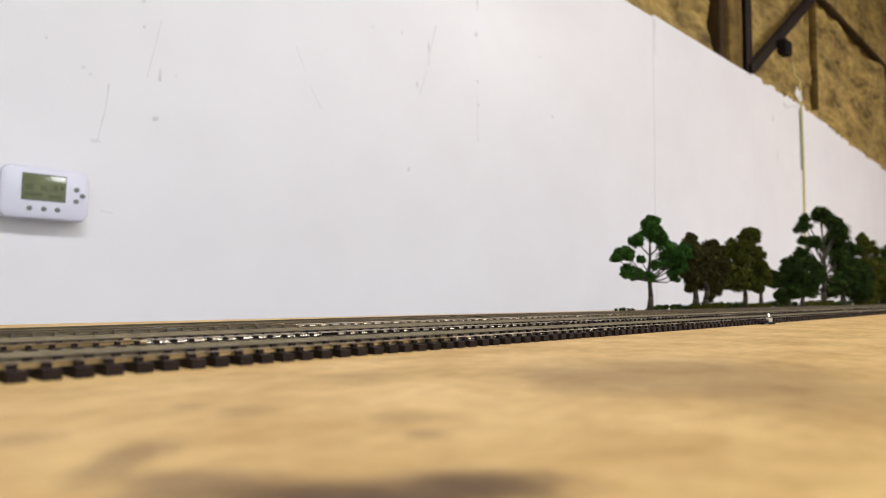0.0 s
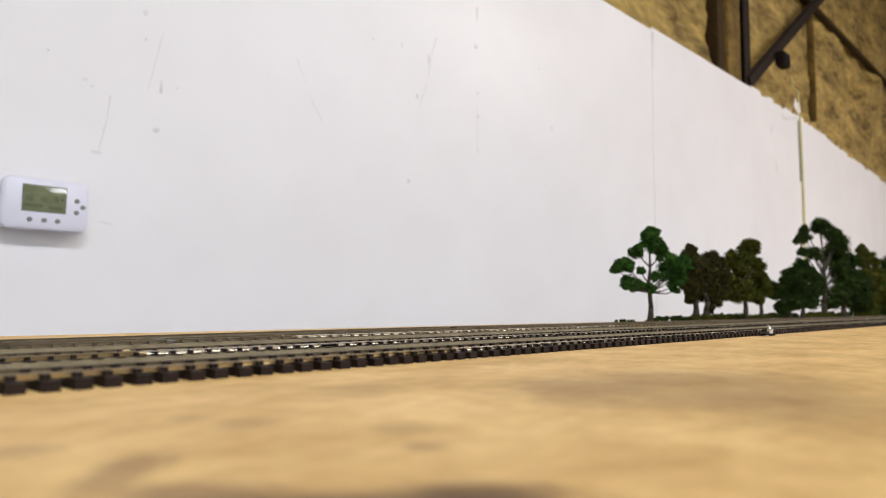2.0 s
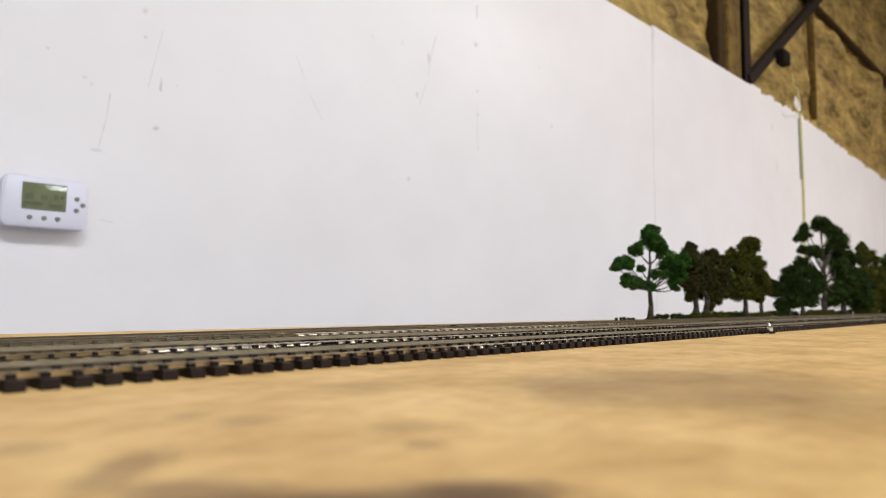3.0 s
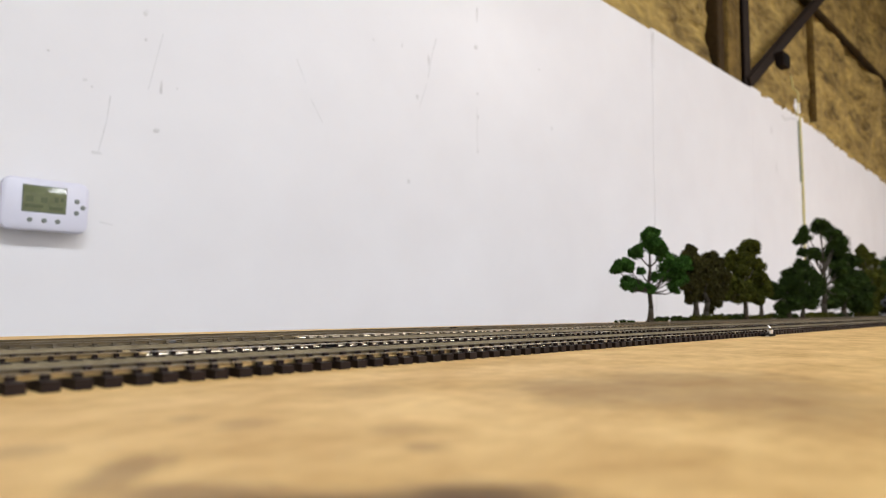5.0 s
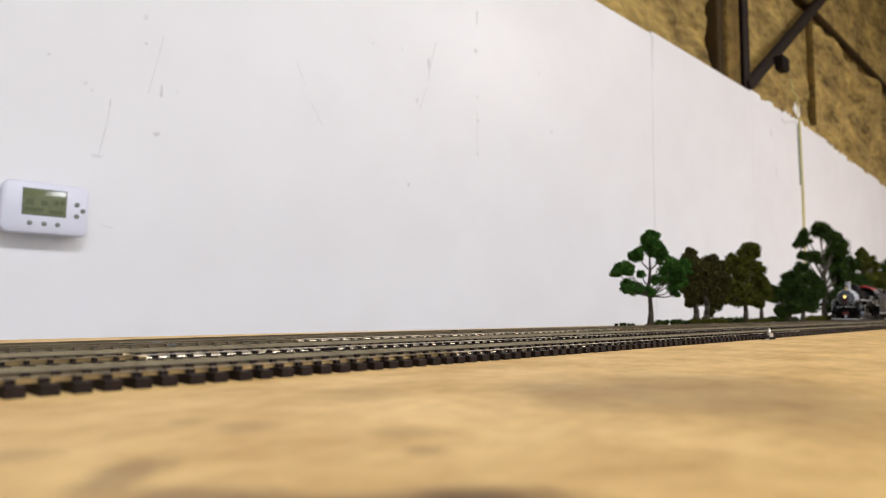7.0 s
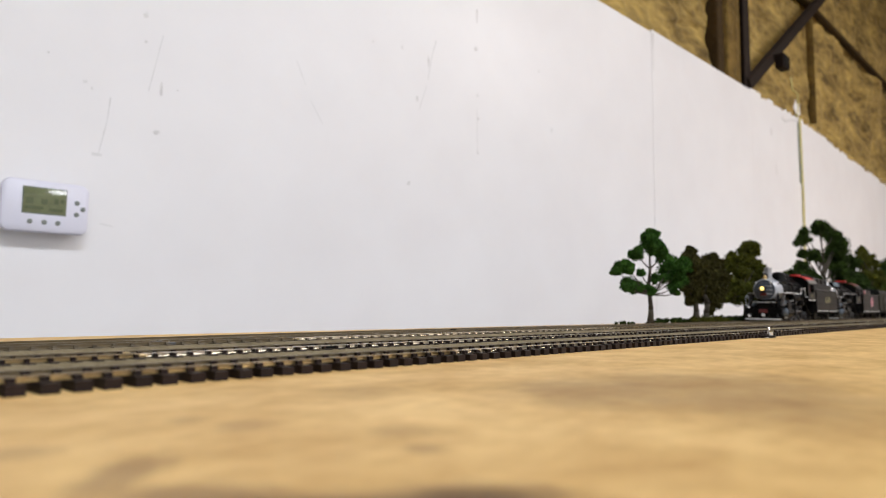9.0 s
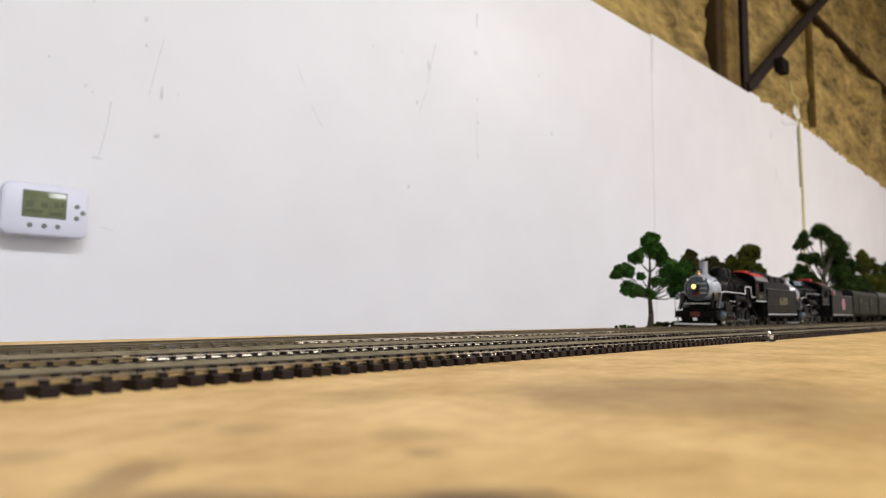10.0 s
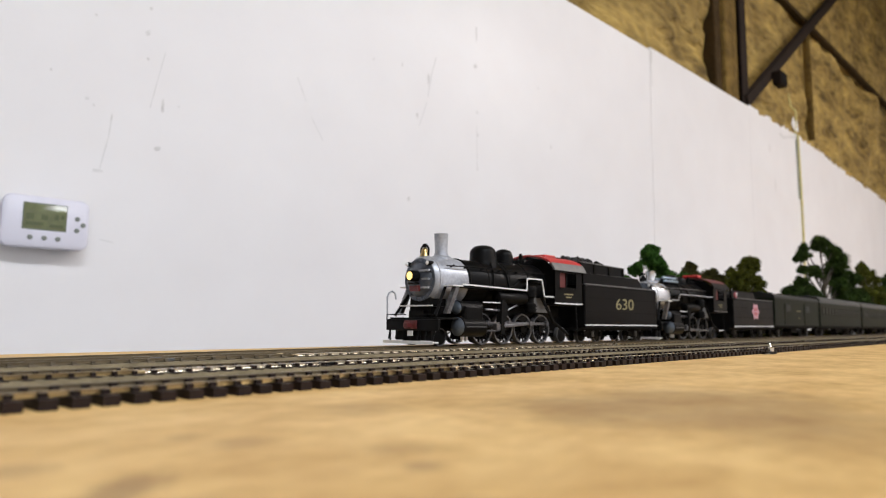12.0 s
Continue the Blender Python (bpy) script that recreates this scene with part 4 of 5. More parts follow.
        part("drain_pipe", pipe(B(), [(0.150, s * 0.028, 0.046), (0.170, s * 0.0285, 0.022), (0.196, s * 0.0285, 0.009)], 0.0015), M["soot"], L)
    # wheels
    half = 0.0158
    wheelset(L, "pilot_wheelset", 0.017, 0.0078, half + 0.0005, 0)
    if first:
        drivers, rd = (0.072, 0.1025, 0.133, 0.1635), 0.0147
    else:
        drivers, rd = (0.094, 0.128, 0.162), 0.0165
        wheelset(L, "pilot_wheelset", 0.046, 0.0078, half + 0.0005, 10)
    for i, xx in enumerate(drivers):
        wheelset(L, "driving_wheelset", xx, rd, half, 14, 0.0045, weight=True)
    wheelset(L, "trailing_wheelset", 0.2, 0.0085, half, 0)
    crank = 0.0068
    for s in (-1, 1):
        y = s * (half + 0.0052)
        bm = box(B(), drivers[0] - drivers[1] - 0.002, drivers[-1] - drivers[1] + 0.002, -0.0008, 0.0008, -0.0013, 0.0013, 0.0003)
        for xx in drivers:
            rod(bm, (xx - drivers[1], -0.0016, 0), (xx - drivers[1], 0.0016, 0), 0.0026, seg=14)
        cr = part("coupling_rod", bm, M["rod"], L, "steel coupling rod")
        RODS.append((cr, "coupling", drivers[1], y, rd, crank, 0 if s < 0 else 90))
        length = drivers[2 if first else 1] - 0.078
        bm = box(B(), 0, length, -0.0008, 0.0008, -0.0012, 0.0012, 0.0003)
        for xx in (0, length):
            rod(bm, (xx, -0.0014, 0), (xx, 0.0014, 0), 0.0024, seg=14)
        mr = part("main_rod", bm, M["rod"], L, "steel main rod")
        RODS.append((mr, length, drivers[2 if first else 1], y + s * 0.0024, rd, crank, 0 if s < 0 else 90))
        ch = part("crosshead", box(B(), -0.004, 0.004, -0.0022, 0.0022, -0.003, 0.003, 0.0005), M["rod"], L)
        RODS.append((ch, "crosshead", (length, drivers[2 if first else 1]), s * 0.0275, rd, crank, 0 if s < 0 else 90))
    return L


def truck(parent, x, axles, r=0.0088):
    """A bogie: side frames with journals, and its wheelsets."""
    for s in (-1, 1):
        y = s * 0.0205
        sf = part("truck_frame", prism(B(), [(x - axles * 1.35, 0.0105), (x - axles * 0.6, 0.0125), (x - 0.004, 0.0165), (x + 0.004, 0.0165), (x + axles * 0.6, 0.0125), (x + axles * 1.35, 0.0105), (x + axles * 1.35, 0.0072), (x + axles * 0.55, 0.0065), (x + 0.006, 0.0045), (x - 0.006, 0.0045), (x - axles * 0.55, 0.0065), (x - axles * 1.35, 0.0072)], y - 0.0011, y + 0.0011), M["soot"], parent)
        for k in (-1, 1):
            part("journal_box", box(B(), x + k * axles - 0.0028, x + k * axles + 0.0028, *sorted((y, y + s * 0.0028)), 0.0062, 0.0118, 0.0006), M["soot"], sf)
        part("spring", lathe(B(), [(0.0018, 0.006), (0.0018, 0.0125)], (x, y + s * 0.0016, 0), "Z", 10), M["grey_roof"], sf)
    for k in (-1, 1):
        wheelset(parent, "wheelset", x + k * axles, r, 0.0158, 0)


def tender(x, first, length):
    T = vehicle("tender", x, "black tender heaped with coal, gold number on its side" if first else "black tender with a pink and white emblem on its side", "tender", "tenders of the train")
    hw = 0.0335
    part("underframe", box(B(), 0.0, length, -0.026, 0.026, 0.0130, 0.0165), M["soot"], T)
    part("tank", box(B(), 0.001, length - 0.001, -hw, hw, 0.0160, 0.0625, 0.0014), M["black"], T)
    for s in (-1, 1):
        for zz in (0.0190, 0.0160):
            part("white_line", box(B(), 0.001, length - 0.001, *sorted((s * hw, s * (hw + 0.0006))), zz - 0.0006 if zz > 0.018 else zz, zz + 0.0006 if zz > 0.018 else zz + 0.0008), M["white"] if zz > 0.018 else M["soot"], T, "white painted line" if zz > 0.018 else "")
        part("tank_rim", box(B(), 0.002, length - 0.002, *sorted((s * (hw - 0.0016), s * (hw + 0.0002))), 0.0622, 0.0632), M["grey_roof"], T, "worn grey tank edge")
        if first:
            part("board_rim", prism(B(), [(0.004, 0.0862), (0.098, 0.0846), (0.098, 0.0856), (0.004, 0.0872)], s * (hw - 0.0056), s * (hw - 0.0084)), M["grey_roof"], T, "worn grey board edge")
            part("bunker_rim", prism(B(), [(0.098, 0.0742), (0.126, 0.0738), (0.126, 0.0746), (0.098, 0.0750)], s * (hw - 0.0026), s * (hw - 0.0052)), M["grey_roof"], T)
            for xx in (0.030, 0.062, 0.094):
                part("board_stake", box(B(), xx - 0.0012, xx + 0.0012, *sorted((s * (hw - 0.0060), s * (hw - 0.0046))), 0.0745, 0.0850), M["soot"], T)
        part("side_rail", box(B(), 0.002, length - 0.002, *sorted((s * hw, s * (hw + 0.0005))), 0.0598, 0.0606), M["soot"], T)
        if first:
            part("bunker_side", prism(B(), [(0.003, 0.0620), (0.140, 0.0620), (0.126, 0.0740), (0.003, 0.0745)], s * (hw - 0.003), s * (hw - 0.005)), M["black"], T)
            part("bunker_top_board", prism(B(), [(0.004, 0.0745), (0.098, 0.0740), (0.098, 0.0850), (0.004, 0.0865)], s * (hw - 0.006), s * (hw - 0.008)), M["black"], T)
            part("board_edge", box(B(), 0.005, 0.098, *sorted((s * (hw - 0.0058), s * (hw - 0.0050))), 0.0738, 0.0748), M["grey_roof"], T)
        else:
            part("bunker_side", prism(B(), [(0.003, 0.0615), (0.110, 0.0615), (0.100, 0.0735), (0.003, 0.0745)], s * (hw - 0.003), s * (hw - 0.005)), M["black"], T)
        for zz in (0.0330, 0.0480):
            part("plate_seam", box(B(), 0.003, length - 0.003, *sorted((s * hw, s * (hw + 0.00015))), zz - 0.0002, zz + 0.0002), M["soot"], T)
        part("ladder_rail", pipe(B(), [(length - 0.004, s * (hw + 0.0016), 0.024), (length - 0.004, s * (hw + 0.0016), 0.060)], 0.0005, 6), M["soot"], T)
    # coal heap
    bm = B()
    rng = random.Random(5)
    x1, z0, zt = (0.112, 0.070, 0.0965) if first else (0.100, 0.062, 0.078)
    for i in range(150):
        cx, cy = rng.uniform(0.006, x1), rng.uniform(-0.023, 0.023)
        h = z0 + (zt - z0) * max(0, 1 - (cy / 0.028) ** 2) * (1 - max(0, (cx / x1 - 0.62) / 0.38) * 0.8)
        r = bmesh.ops.create_icosphere(bm, subdivisions=1, radius=rng.uniform(0.0025, 0.0048))
        for v in r["verts"]:
            v.co = v.co * rng.uniform(0.8, 1.15) + Vector((cx, cy, h - 0.004 + rng.uniform(-0.001, 0.001)))
    part("coal_heap", bm, M["coal"], T, "heap of black coal")
    part("coal_bed", box(B(), 0.004, x1, -0.026, 0.026, 0.0612, z0 + 0.006, 0.002), M["coal"], T)
    part("water_hatch", lathe(B(), [(0.006, 0.0612), (0.006, 0.0645), (0.0045, 0.0655)], (length - 0.020, 0, 0), "Z", 18), M["black"], T, smooth=True)
    part("rear_coupler", box(B(), length - 0.002, length + 0.005, -0.0025, 0.0025, 0.0155, 0.0195, 0.0006), M["soot"], T)
    part("drawbar", box(B(), -0.010, 0.004, -0.003, 0.003, 0.0160, 0.0180), M["soot"], T)
    truck(T, 0.034, 0.0165)
    truck(T, length - 0.036, 0.0165)
    if first:
        letters("number_lettering", "630", 0.0178, M["gold"], T, Matrix(((1.62, 0, 0, length * 0.515), (0, 0, -1, -hw - 0.0004), (0, 1, 0, 0.0420), (0, 0, 0, 1))), "old gold painted number")
    else:
        part("marker_disc", lathe(B(), [(0.0005, -0.002), (0.0045, -0.0012), (0.0050, 0.0), (0.0045, 0.0012), (0.0005, 0.002)], (0.006, -0.0355, 0.0665), "Y", 20), M["pink"], T, "red marker disc", smooth=True)
        part("disc_bracket", rod(B(), (0.006, -0.0330, 0.0600), (0.006, -0.0350, 0.0640), 0.0007), M["soot"], T)
        part("disc_patch", lathe(B(), [(0.0022, -0.0026), (0.0022, -0.0018)], (0.005, -0.0355, 0.0680), "Y", 14), M["white"], T, "white patch")
        for s in (-1, 1):
            em = part("emblem", prism(B(), [(0.098 + 0.0180 * math.cos(radians(a)) * (1.0 if k % 2 else 0.66), 0.0430 + 0.0150 * math.sin(radians(a)) * (1.0 if k % 2 else 0.66)) for k, a in enumerate(range(30, 390, 30))], s * hw, s * (hw + 0.0005)), M["pale_pink"], T, "pink star shaped emblem")
            part("emblem_disc", prism(B(), [(0.098 + 0.0085 * math.cos(radians(a)), 0.0430 + 0.0072 * math.sin(radians(a))) for a in range(0, 360, 20)], s * (hw + 0.0005), s * (hw + 0.0008)), M["pink"], em, "darker pink disc")
            part("emblem_bar", box(B(), 0.0910, 0.1050, *sorted((s * (hw + 0.0008), s * (hw + 0.0011))), 0.0418, 0.0442), M["pale_pink"], em)
    return T


def coach(x, length, kind):
    """A baggage car or coach with its own roof shape, doors and windows."""
    label = "dark olive baggage car with sliding doors and plain roof" if kind == 0 else "dark olive passenger coach with a paler rounded roof"
    C = vehicle("baggage_car" if kind == 0 else "passenger_coach", x, label, "railway car", "cars of the train")
    hw = 0.0330
    part("underframe", box(B(), 0.002, length - 0.002, -0.024, 0.024, 0.0150, 0.0200), M["soot"], C)
    body = part("body", box(B(), 0.001, length - 0.001, -hw, hw, 0.0190, 0.0700, 0.0008), M["olive"], C)
    top, edge = (0.0800, 0.0700) if kind == 0 else (0.0845, 0.0700)
    arc = [((hw + 0.0008) * math.sin(radians(a)) / 1.0, edge + (top - edge) * math.cos(radians(a)) ** (0.8 if kind == 0 else 0.6)) for a in range(-88, 89, 8)]
    part("roof", extrude_x(B(), [(-hw - 0.0008, edge - 0.001)] + arc + [(hw + 0.0008, edge - 0.001)], 0.0, length), M["car_roof"] if kind == 0 else M["pale_roof"], C, smooth=True)
    part("end_diaphragm", box(B(), -0.0035, 0.001, -0.011, 0.011, 0.020, 0.066), M["soot"], C)
    part("end_diaphragm", box(B(), length - 0.001, length + 0.0035, -0.011, 0.011, 0.020, 0.066), M["soot"], C)
    for i in range(5):
        part("roof_vent", box(B(), length * (0.12 + 0.19 * i) - 0.004, length * (0.12 + 0.19 * i) + 0.004, -0.004, 0.004, top - 0.001, top + 0.003, 0.001), M["car_roof"], C)
    for s in (-1, 1):
        part("side_sill", box(B(), 0.001, length - 0.001, *sorted((s * hw, s * (hw + 0.0007))), 0.0190, 0.0215), M["soot"], body)
        part("belt_rail", box(B(), 0.001, length - 0.001, *sorted((s * hw, s * (hw + 0.0005))), 0.0425, 0.0435), M["olive"], body)
        part("letter_board", box(B(), 0.001, length - 0.001, *sorted((s * hw, s * (hw + 0.0005))), 0.0640, 0.0690), M["olive"], body)
        if kind == 0:
            for xx in (0.27, 0.70):
                dr = part("sliding_door", box(B(), length * xx - 0.021, length * xx + 0.021, *sorted((s * hw, s * (hw + 0.0010))), 0.0215, 0.0630, 0.0004), M["olive"], body)
                part("door_pane", box(B(), length * xx - 0.012, length * xx + 0.012, *sorted((s * (hw + 0.001), s * (hw + 0.0013))), 0.0470, 0.0590), M["glass"], dr)
            part("lettering_bar", box(B(), length * 0.46, length * 0.55, *sorted((s * hw, s * (hw + 0.0003))), 0.0475, 0.0490), M["gold"], body, "small illegible pale lettering")
            part("lettering_bar", box(B(), length * 0.485, length * 0.525, *sorted((s * hw, s * (hw + 0.0003))), 0.0350, 0.0362), M["gold"], body, "small illegible pale lettering")
        else:
            n = int(length / 0.026)
            for i in range(n):
                xx = 0.026 + i * (length - 0.052) / max(1, n - 1)
                wn = part("window", box(B(), xx - 0.0072, xx + 0.0072, *sorted((s * hw, s * (hw + 0.0007))), 0.0440, 0.0600, 0.0003), M["olive"], body)
                part("pane", box(B(), xx - 0.0058, xx + 0.0058, *sorted((s * (hw + 0.0006), s * (hw + 0.0009))), 0.0454, 0.0586), M["glass"], wn)
        for xx in (0.003, length - 0.003):
            part("corner_post", box(B(), xx - 0.0015, xx + 0.0015, *sorted((s * hw, s * (hw + 0.0006))), 0.0215, 0.0640), M["olive"], body)
        part("battery_box", box(B(), length * 0.42, length * 0.56, *sorted((s * 0.012, s * 0.025)), 0.0080, 0.0155, 0.0006), M["soot"], C)
    truck(C, 0.052, 0.0165)
    truck(C, length - 0.052, 0.0165)
    return C


FRONT = 0.3815         # the engine's front at the clip's end
SPEED = 0.298
locomotive(0.0, True)
tender(0.221, True, 0.168)
locomotive(0.406, False)
tender(0.647, False, 0.188)
coach(0.843, 0.282, 0)
coach(1.133, 0.372, 1)
coach(1.513, 0.385, 1)
coach(1.906, 0.385, 1)


# ---- the trees ----
def clump(bm, c, r, n, rng, size):
    """A tuft of foam: many small leaf flakes round a centre."""
    for _ in range(n):
        d = Vector((rng.gauss(0, 1), rng.gauss(0, 1), rng.gauss(0, 1)))
        d.normalize()
        p = c + Vector((d.x * r, d.y * r, d.z * r * 0.85)) * rng.uniform(0.45, 1.0) ** 0.5
        s = size * rng.uniform(0.6, 1.3)
        u = Vector((rng.gauss(0, 1), rng.gauss(0, 1), rng.gauss(0, 1))).normalized()
        w = u.orthogonal().normalized()
        k = u.cross(w)
        a, b, c2, e = p + w * s, p + k * s * 0.8, p - w * s * 0.9, p - k * s * 0.7
        va, vb, vc, ve, top = (bm.verts.new(q) for q in (a, b, c2, e, p + u * s * 0.6))
        for f in ((va, vb, top), (vb, vc, top), (vc, ve, top), (ve, va, top)):
            bm.faces.new(f)


def ball():
    bm = B()
    bmesh.ops.create_icosphere(bm, subdivisions=2, radius=1.0)
    bm.verts.index_update()
    out = [v.co.copy() for v in bm.verts], [[v.index for v in f.verts] for f in bm.faces]
    bm.free()
    return out


BALL = ball()


def core(bm, c, r, rng):
    """The dense heart of a tuft, knobbly all over."""
    o = Vector((rng.uniform(0, 50), rng.uniform(0, 50), rng.uniform(0, 50)))
    made = []
    for p in BALL[0]:
        k = 0.85 + 0.75 * noise.noise(p * 1.9 + o) + 0.3 * noise.noise(p * 5 + o)
        made.append(bm.verts.new(c + Vector((p.x, p.y, p.z * 0.92)) * r * k))
    for f in BALL[1]:
        bm.faces.new([made[i] for i in f])


def tree(x, y, height, mat, seed, tufts, trunk=0.042, label="", loose=0.80, full=1.16):
    """Trunk with limbs to each tuft; a tuft is (across, up, radius) as shares of the height; across runs along the table."""
    rng = random.Random(seed)
    root = new("model_tree")
    root.location = (x, y, 0)
    tagged(root, label, "tree", "model trees behind the track")
    bm = B()
    r = height * trunk
    top = max(t[1] for t in tufts) * 0.9
    path = [Vector((rng.uniform(-1, 1) * r * 0.5 * (i > 0), rng.uniform(-1, 1) * r * 0.5 * (i > 0), height * top * i / 6)) for i in range(7)]
    for i in range(6):
        rod(bm, path[i], path[i + 1] + (path[i + 1] - path[i]) * 0.04, r * (1.25 if i == 0 else 1) * (1 - i / 7.2), r * (1 - (i + 1) / 7.2), 9)
    for i in range(5):
        a = 2 * math.pi * i / 5 + seed
        rod(bm, (0, 0, height * 0.03), (r * 2.0 * math.cos(a), r * 2.0 * math.sin(a), 0.0002), r * 0.6, r * 0.15, 6)
    crown = B()
    for across, up, rad in tufts:
        c = Vector((across * height, rng.uniform(-0.05, 0.05) * height, up * height))
        start = min(max(up - abs(across) * 0.42 - 0.07, 0.30), top * 0.95)
        k = start / top * 6
        i = min(int(k), 5)
        s = path[i].lerp(path[i + 1], k - i)
        mid = s.lerp(c, 0.55) + Vector((0, 0, -0.02 * height))
        rod(bm, s, mid, r * 0.34, r * 0.22, 7)
        rod(bm, mid, c, r * 0.22, r * 0.1, 7)
        q = rad * height * full
        core(crown, c, q * 0.70, rng)
        clump(crown, c, q * 0.96, int(420 * rad / 0.1), rng, 0.0016)
        for _ in range(8):
            o = c + Vector((rng.gauss(0, 1), rng.gauss(0, 1), rng.gauss(0, 0.8))).normalized() * q * loose * rng.uniform(0.7, 1.15)
            core(crown, o, q * 0.40, rng)
            clump(crown, o, q * 0.62, int(150 * rad / 0.1), rng, 0.0015)
    part("trunk", bm, M["bark"], root, "grey-brown trunk with bare limbs", smooth=True)
    part("crown", crown, mat, root)
    return root


tree(0.931, 0.456, 0.147, M["leaf_green"], 1, [(0.07, 0.94, 0.063), (-0.03, 0.84, 0.101), (0.06, 0.82, 0.088), (-0.21, 0.72, 0.068), (0.22, 0.73, 0.072), (-0.59, 0.55, 0.073), (-0.47, 0.58, 0.055), (-0.66, 0.52, 0.047), (-0.41, 0.39, 0.078), (-0.22, 0.37, 0.072), (-0.03, 0.35, 0.062), (-0.53, 0.37, 0.040), (-0.12, 0.52, 0.038), (0.09, 0.47, 0.051), (0.53, 0.61, 0.119), (0.59, 0.49, 0.107), (0.39, 0.48, 0.065), (0.75, 0.65, 0.080), (0.61, 0.33, 0.033), (0.53, 0.38, 0.049)], trunk=0.029, label="green model tree with open limbs behind the track", full=1.03)
tree(1.099, 0.456, 0.130, M["leaf_brown"], 2, [(-0.04, 0.95, 0.054), (-0.09, 0.84, 0.093), (-0.29, 0.76, 0.101), (0.08, 0.76, 0.120), (-0.17, 0.62, 0.122), (0.18, 0.59, 0.131), (-0.31, 0.47, 0.091), (-0.01, 0.43, 0.118), (-0.07, 0.31, 0.078)], label="brown-green dense model tree behind the track")
tree(1.145, 0.456, 0.123, M["leaf_brown"], 3, [(0.18, 0.88, 0.115), (0.40, 0.81, 0.117), (-0.04, 0.76, 0.113), (0.23, 0.64, 0.159), (0.51, 0.59, 0.135), (0.08, 0.44, 0.141), (0.57, 0.40, 0.118), (0.22, 0.31, 0.104), (0.10, 0.17, 0.060), (0.87, 0.38, 0.092)], trunk=0.044, label="brown-green dense model tree behind the track")
tree(1.335, 0.456, 0.164, M["leaf_olive"], 4, [(0.25, 0.91, 0.088), (0.09, 0.85, 0.080), (0.43, 0.86, 0.066), (0.21, 0.75, 0.102), (0.48, 0.68, 0.090), (-0.12, 0.68, 0.081), (-0.42, 0.72, 0.074), (-0.48, 0.63, 0.074), (-0.28, 0.57, 0.093), (-0.38, 0.42, 0.098), (0.49, 0.55, 0.100), (0.04, 0.37, 0.104), (0.25, 0.31, 0.088), (-0.15, 0.27, 0.085), (-0.59, 0.32, 0.073)], trunk=0.030, label="olive green model tree behind the track")
tree(1.434, 0.456, 0.099, M["leaf_olive"], 5, [(0.09, 0.64, 0.159), (-0.19, 0.48, 0.133), (0.28, 0.77, 0.113), (-0.31, 0.37, 0.086), (-0.01, 0.90, 0.103)], trunk=0.048, label="olive green model tree behind the track")
tree(1.613, 0.456, 0.114, M["leaf_dark"], 6, [(-0.91, 0.59, 0.128), (-0.70, 0.48, 0.122), (-0.06, 0.68, 0.157), (0.04, 0.28, 0.172), (-0.36, 0.20, 0.117), (0.44, 0.32, 0.138), (-1.09, 0.46, 0.077), (0.23, 0.86, 0.137)], label="low dark green model tree behind the track")
tree(1.716, 0.456, 0.140, M["leaf_dark"], 7, [(-0.05, 0.91, 0.090), (-0.12, 0.75, 0.134), (-0.55, 0.65, 0.112), (0.38, 0.76, 0.119), (1.03, 0.71, 0.124), (-0.26, 0.51, 0.146), (0.28, 0.46, 0.151), (0.88, 0.51, 0.143), (0.04, 0.29, 0.135), (0.72, 0.27, 0.141), (-0.58, 0.44, 0.112)], trunk=0.036, label="dark green model tree behind the track")
tree(1.919, 0.456, 0.258, M["leaf_dark"], 8, [(-0.22, 0.92, 0.064), (0.06, 0.92, 0.081), (-0.43, 0.85, 0.048), (0.32, 0.89, 0.064), (-0.57, 0.76, 0.054), (-0.73, 0.73, 0.032), (0.66, 0.86, 0.087), (0.88, 0.89, 0.046), (0.48, 0.76, 0.101), (0.85, 0.76, 0.076), (-0.38, 0.64, 0.059), (-0.61, 0.62, 0.043), (-0.18, 0.67, 0.038), (-0.27, 0.59, 0.030), (0.58, 0.64, 0.110), (1.05, 0.64, 0.077), (0.48, 0.52, 0.105), (0.62, 0.38, 0.110), (0.40, 0.24, 0.092), (0.19, 0.14, 0.074)], trunk=0.026, label="tall dark green model tree with layered crown")
tree(2.132, 0.456, 0.161, M["leaf_dark"], 9, [(0.17, 0.82, 0.176), (0.41, 0.57, 0.178), (0.90, 0.47, 0.141), (0.02, 0.32, 0.146), (0.54, 0.69, 0.152), (-0.16, 0.48, 0.132)], trunk=0.05, label="dark green model tree behind the track")
tree(2.498, 0.456, 0.226, M["leaf_olive"], 10, [(-0.35, 0.94, 0.064), (-0.62, 0.86, 0.067), (0.00, 0.86, 0.071), (0.35, 0.81, 0.073), (-0.27, 0.73, 0.080), (-0.85, 0.79, 0.051), (0.51, 0.68, 0.079), (-0.42, 0.58, 0.110), (0.21, 0.53, 0.116), (-0.55, 0.39, 0.119), (0.30, 0.36, 0.128), (-0.35, 0.22, 0.121), (0.51, 0.23, 0.107), (-0.05, 0.13, 0.097)], trunk=0.026, label="olive green model tree behind the track")
tree(2.300, 0.458, 0.150, M["leaf_dark"], 12, [(0.0, 0.82, 0.15), (-0.22, 0.62, 0.18), (0.22, 0.60, 0.18), (0.0, 0.42, 0.22), (-0.3, 0.32, 0.18), (0.32, 0.34, 0.18), (0.0, 0.20, 0.16)], label="low dark green model tree behind the track")
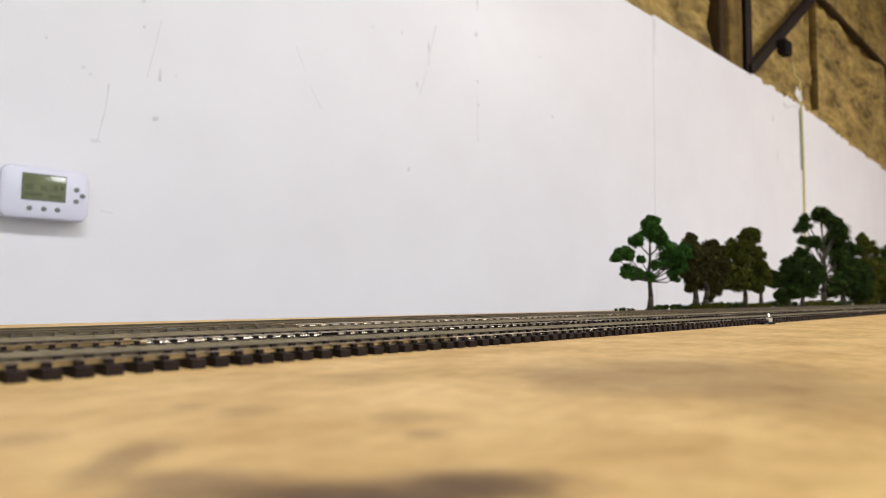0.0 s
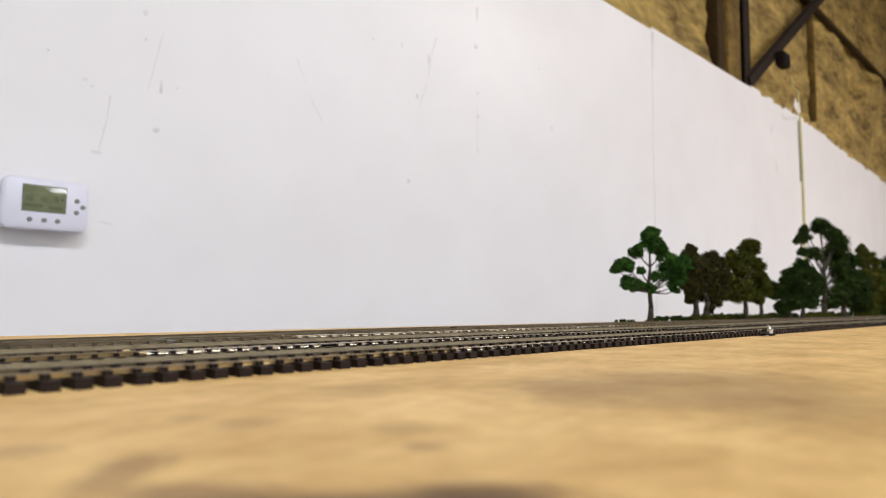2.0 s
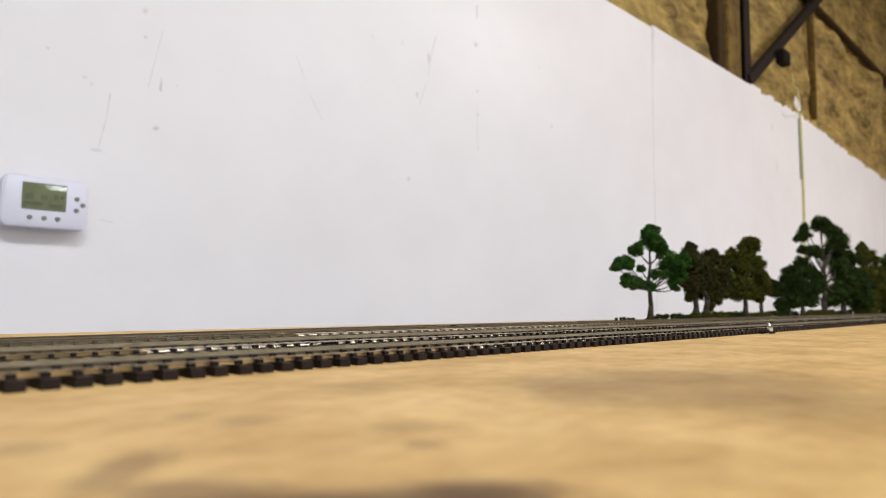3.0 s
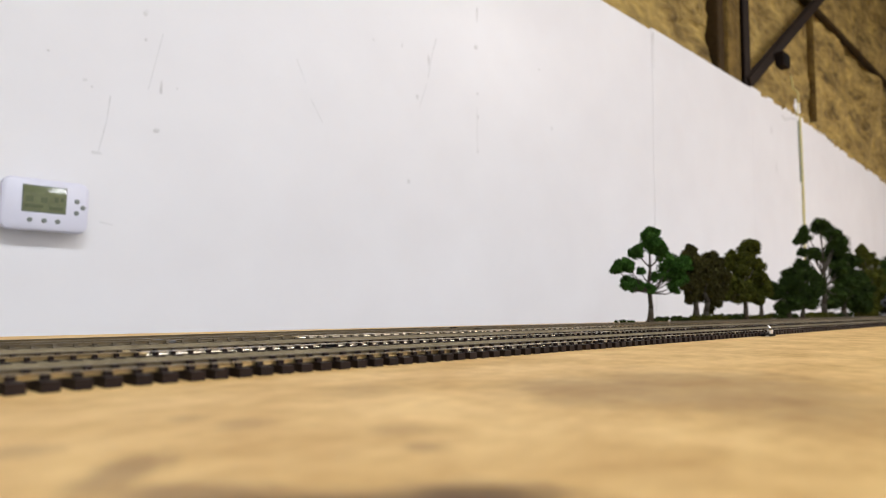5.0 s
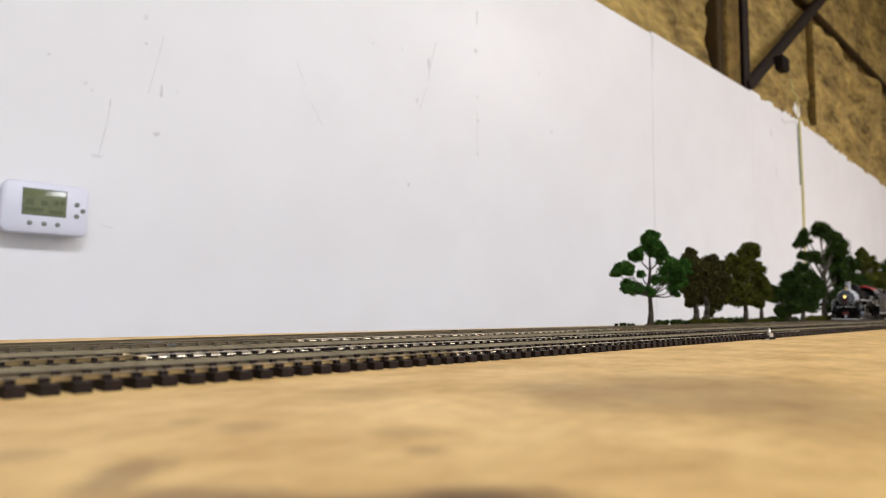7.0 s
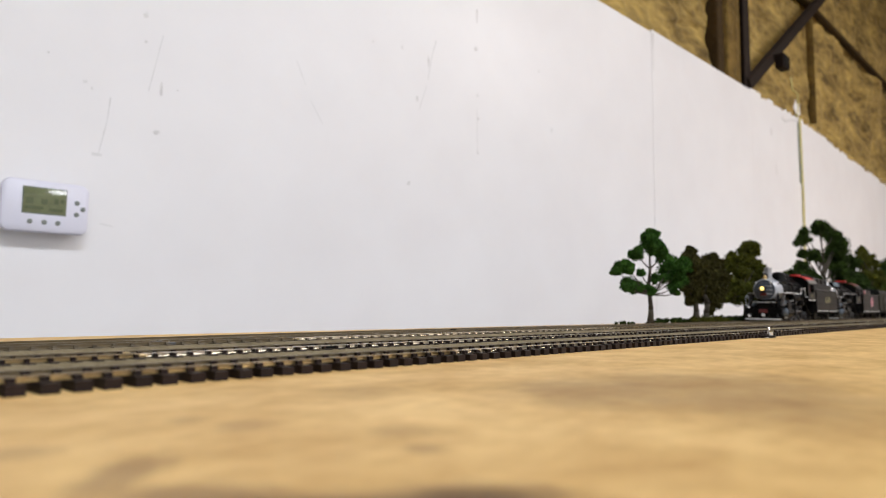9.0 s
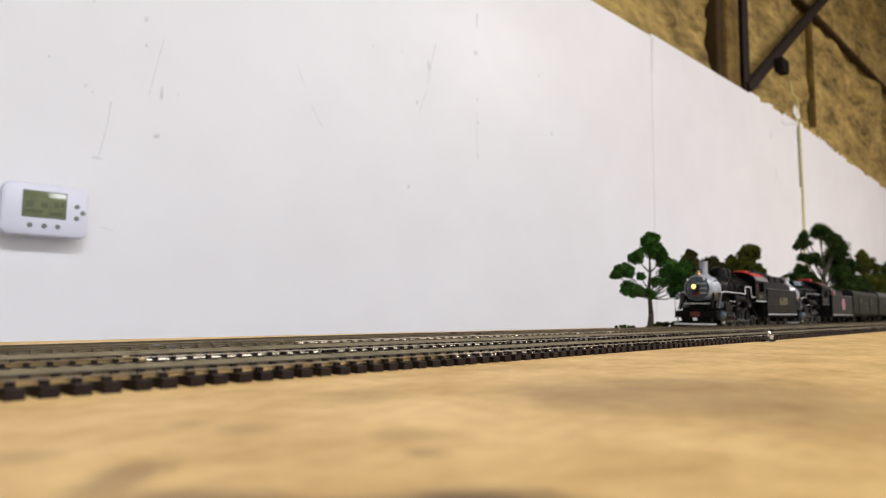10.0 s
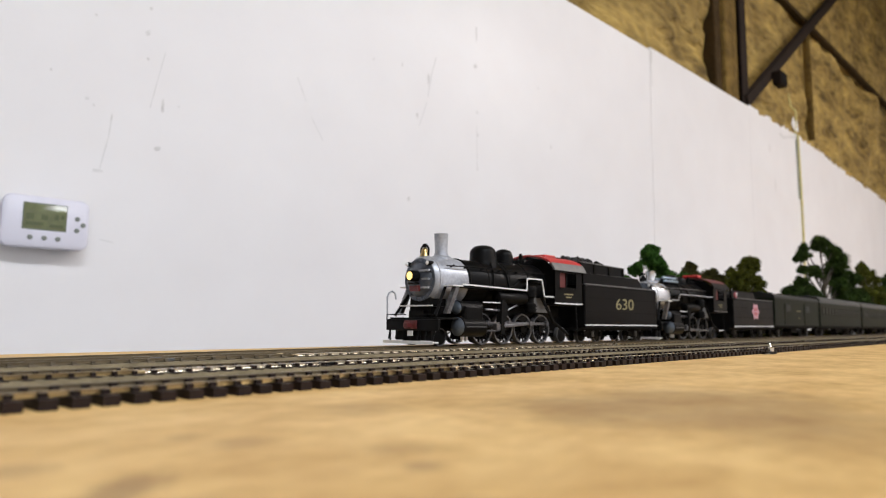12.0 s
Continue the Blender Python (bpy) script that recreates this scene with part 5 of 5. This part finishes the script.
tree(2.680, 0.458, 0.170, M["leaf_dark"], 13, [(0.0, 0.82, 0.15), (-0.22, 0.62, 0.18), (0.22, 0.60, 0.18), (0.0, 0.42, 0.22), (-0.3, 0.32, 0.18), (0.32, 0.34, 0.18), (0.0, 0.20, 0.16)], label="low dark green model tree behind the track")
tree(2.850, 0.456, 0.21, M["leaf_dark"], 11, [(0.0, 0.88, 0.13), (-0.2, 0.66, 0.17), (0.2, 0.6, 0.17), (0.0, 0.42, 0.2)], label="dark green model tree behind the track")


def bush(x, y, w, h, mat, seed):
    rng = random.Random(seed)
    bm = B()
    for i in range(int(w / 0.006)):
        c = Vector((-w / 2 + i * 0.006, rng.uniform(-0.006, 0.006), h * rng.uniform(0.25, 0.75)))
        clump(bm, c, h * 0.5, 30, rng, 0.0022)
    ob = part("low_bush", bm, mat)
    ob.location = (x, y, 0.0)
    tagged(ob, "low tuft of green ground foam along the table edge", "bush", "tufts along the table edge")


for i, (x, w, h) in enumerate(((1.03, 0.12, 0.009), (1.15, 0.15, 0.012), (1.28, 0.14, 0.013), (1.41, 0.13, 0.010), (1.60, 0.22, 0.014), (1.86, 0.28, 0.016), (2.12, 0.26, 0.016), (2.42, 0.32, 0.016), (0.87, 0.05, 0.004))):
    bush(x, 0.464 - 0.010 * (i % 2), w, h * 0.85, (M["leaf_dark"], M["leaf_olive"])[i % 2], 30 + i)

# small bright fittings beside the near track
fit = new("track_feeder")
fit.location = (0.574, 0.1775, 0)
tagged(fit, "small bright metal track feeder with a switch lever", "feeder")
part("base", box(B(), -0.013, 0.006, -0.003, 0.003, 0, 0.0018, 0.0004), M["soot"], fit)
part("terminal", lathe(B(), [(0.0022, 0.002), (0.0022, 0.0050), (0.0012, 0.0060)], (0.002, 0, 0), "Z", 12), M["silver"], fit, "bright metal terminal")
part("lever", pipe(B(), [(0.002, 0, 0.005), (0.004, 0.002, 0.0085)], 0.0006), M["silver"], fit, "bright metal lever")
part("wire", pipe(B(), [(-0.018, -0.004, 0.001), (-0.022, -0.006, 0.0008), (-0.028, -0.005, 0.0008)], 0.0005), M["silver"], fit)


# ---- what moves ----
def lag(t):
    """How far the train is behind an even pace, in metres."""
    return float(np.interp(t, (0, 5.5, 6.5, 7.5, 8.3, 9, 9.5, 10, 10.5, 11, 11.4, 11.7, 12), (0.075, 0.030, 0.019, 0.008, 0.0, -0.006, -0.0092, -0.0112, -0.0117, -0.0107, -0.0078, -0.0044, 0.0)))


def motions():
    for ob, x in VEHICLES:
        walk(ob, [(0.2 * i, pose(FRONT + x + lag(0.2 * i) + SPEED * (SECONDS - 0.2 * i), D_Y, D_TOP)) for i in range(61)])
    for ob, x, r in TURNING:
        turn = SPEED * SECONDS / r
        n = math.ceil(turn / radians(60))
        walk(ob, [(SECONDS * i / n, Matrix.Translation((x, 0, r)) @ Matrix.Rotation(-turn * i / n, 4, "Y")) for i in range(n + 1)])
    for ob, kind, x, y, r, crank, lead in RODS:
        turn = SPEED * SECONDS / r
        n = math.ceil(turn / radians(50))
        rows = []
        for i in range(n + 1):
            a = turn * i / n + radians(lead) + 2.6
            if kind == "coupling":
                m = Matrix.Translation((x + crank * math.cos(a), y, r + crank * math.sin(a)))
            else:
                length, xd = (kind, x) if kind != "crosshead" else x
                px, pz = xd + crank * math.cos(a), r + crank * math.sin(a)
                rise = pz - 0.0162
                back = math.sqrt(length ** 2 - rise ** 2)
                m = Matrix.Translation((px - back, y, 0.0162)) @ (Matrix.Rotation(-math.asin(rise / length), 4, "Y") if kind != "crosshead" else Matrix.Identity(4))
            rows.append((SECONDS * i / n, m))
        walk(ob, rows)


motions()
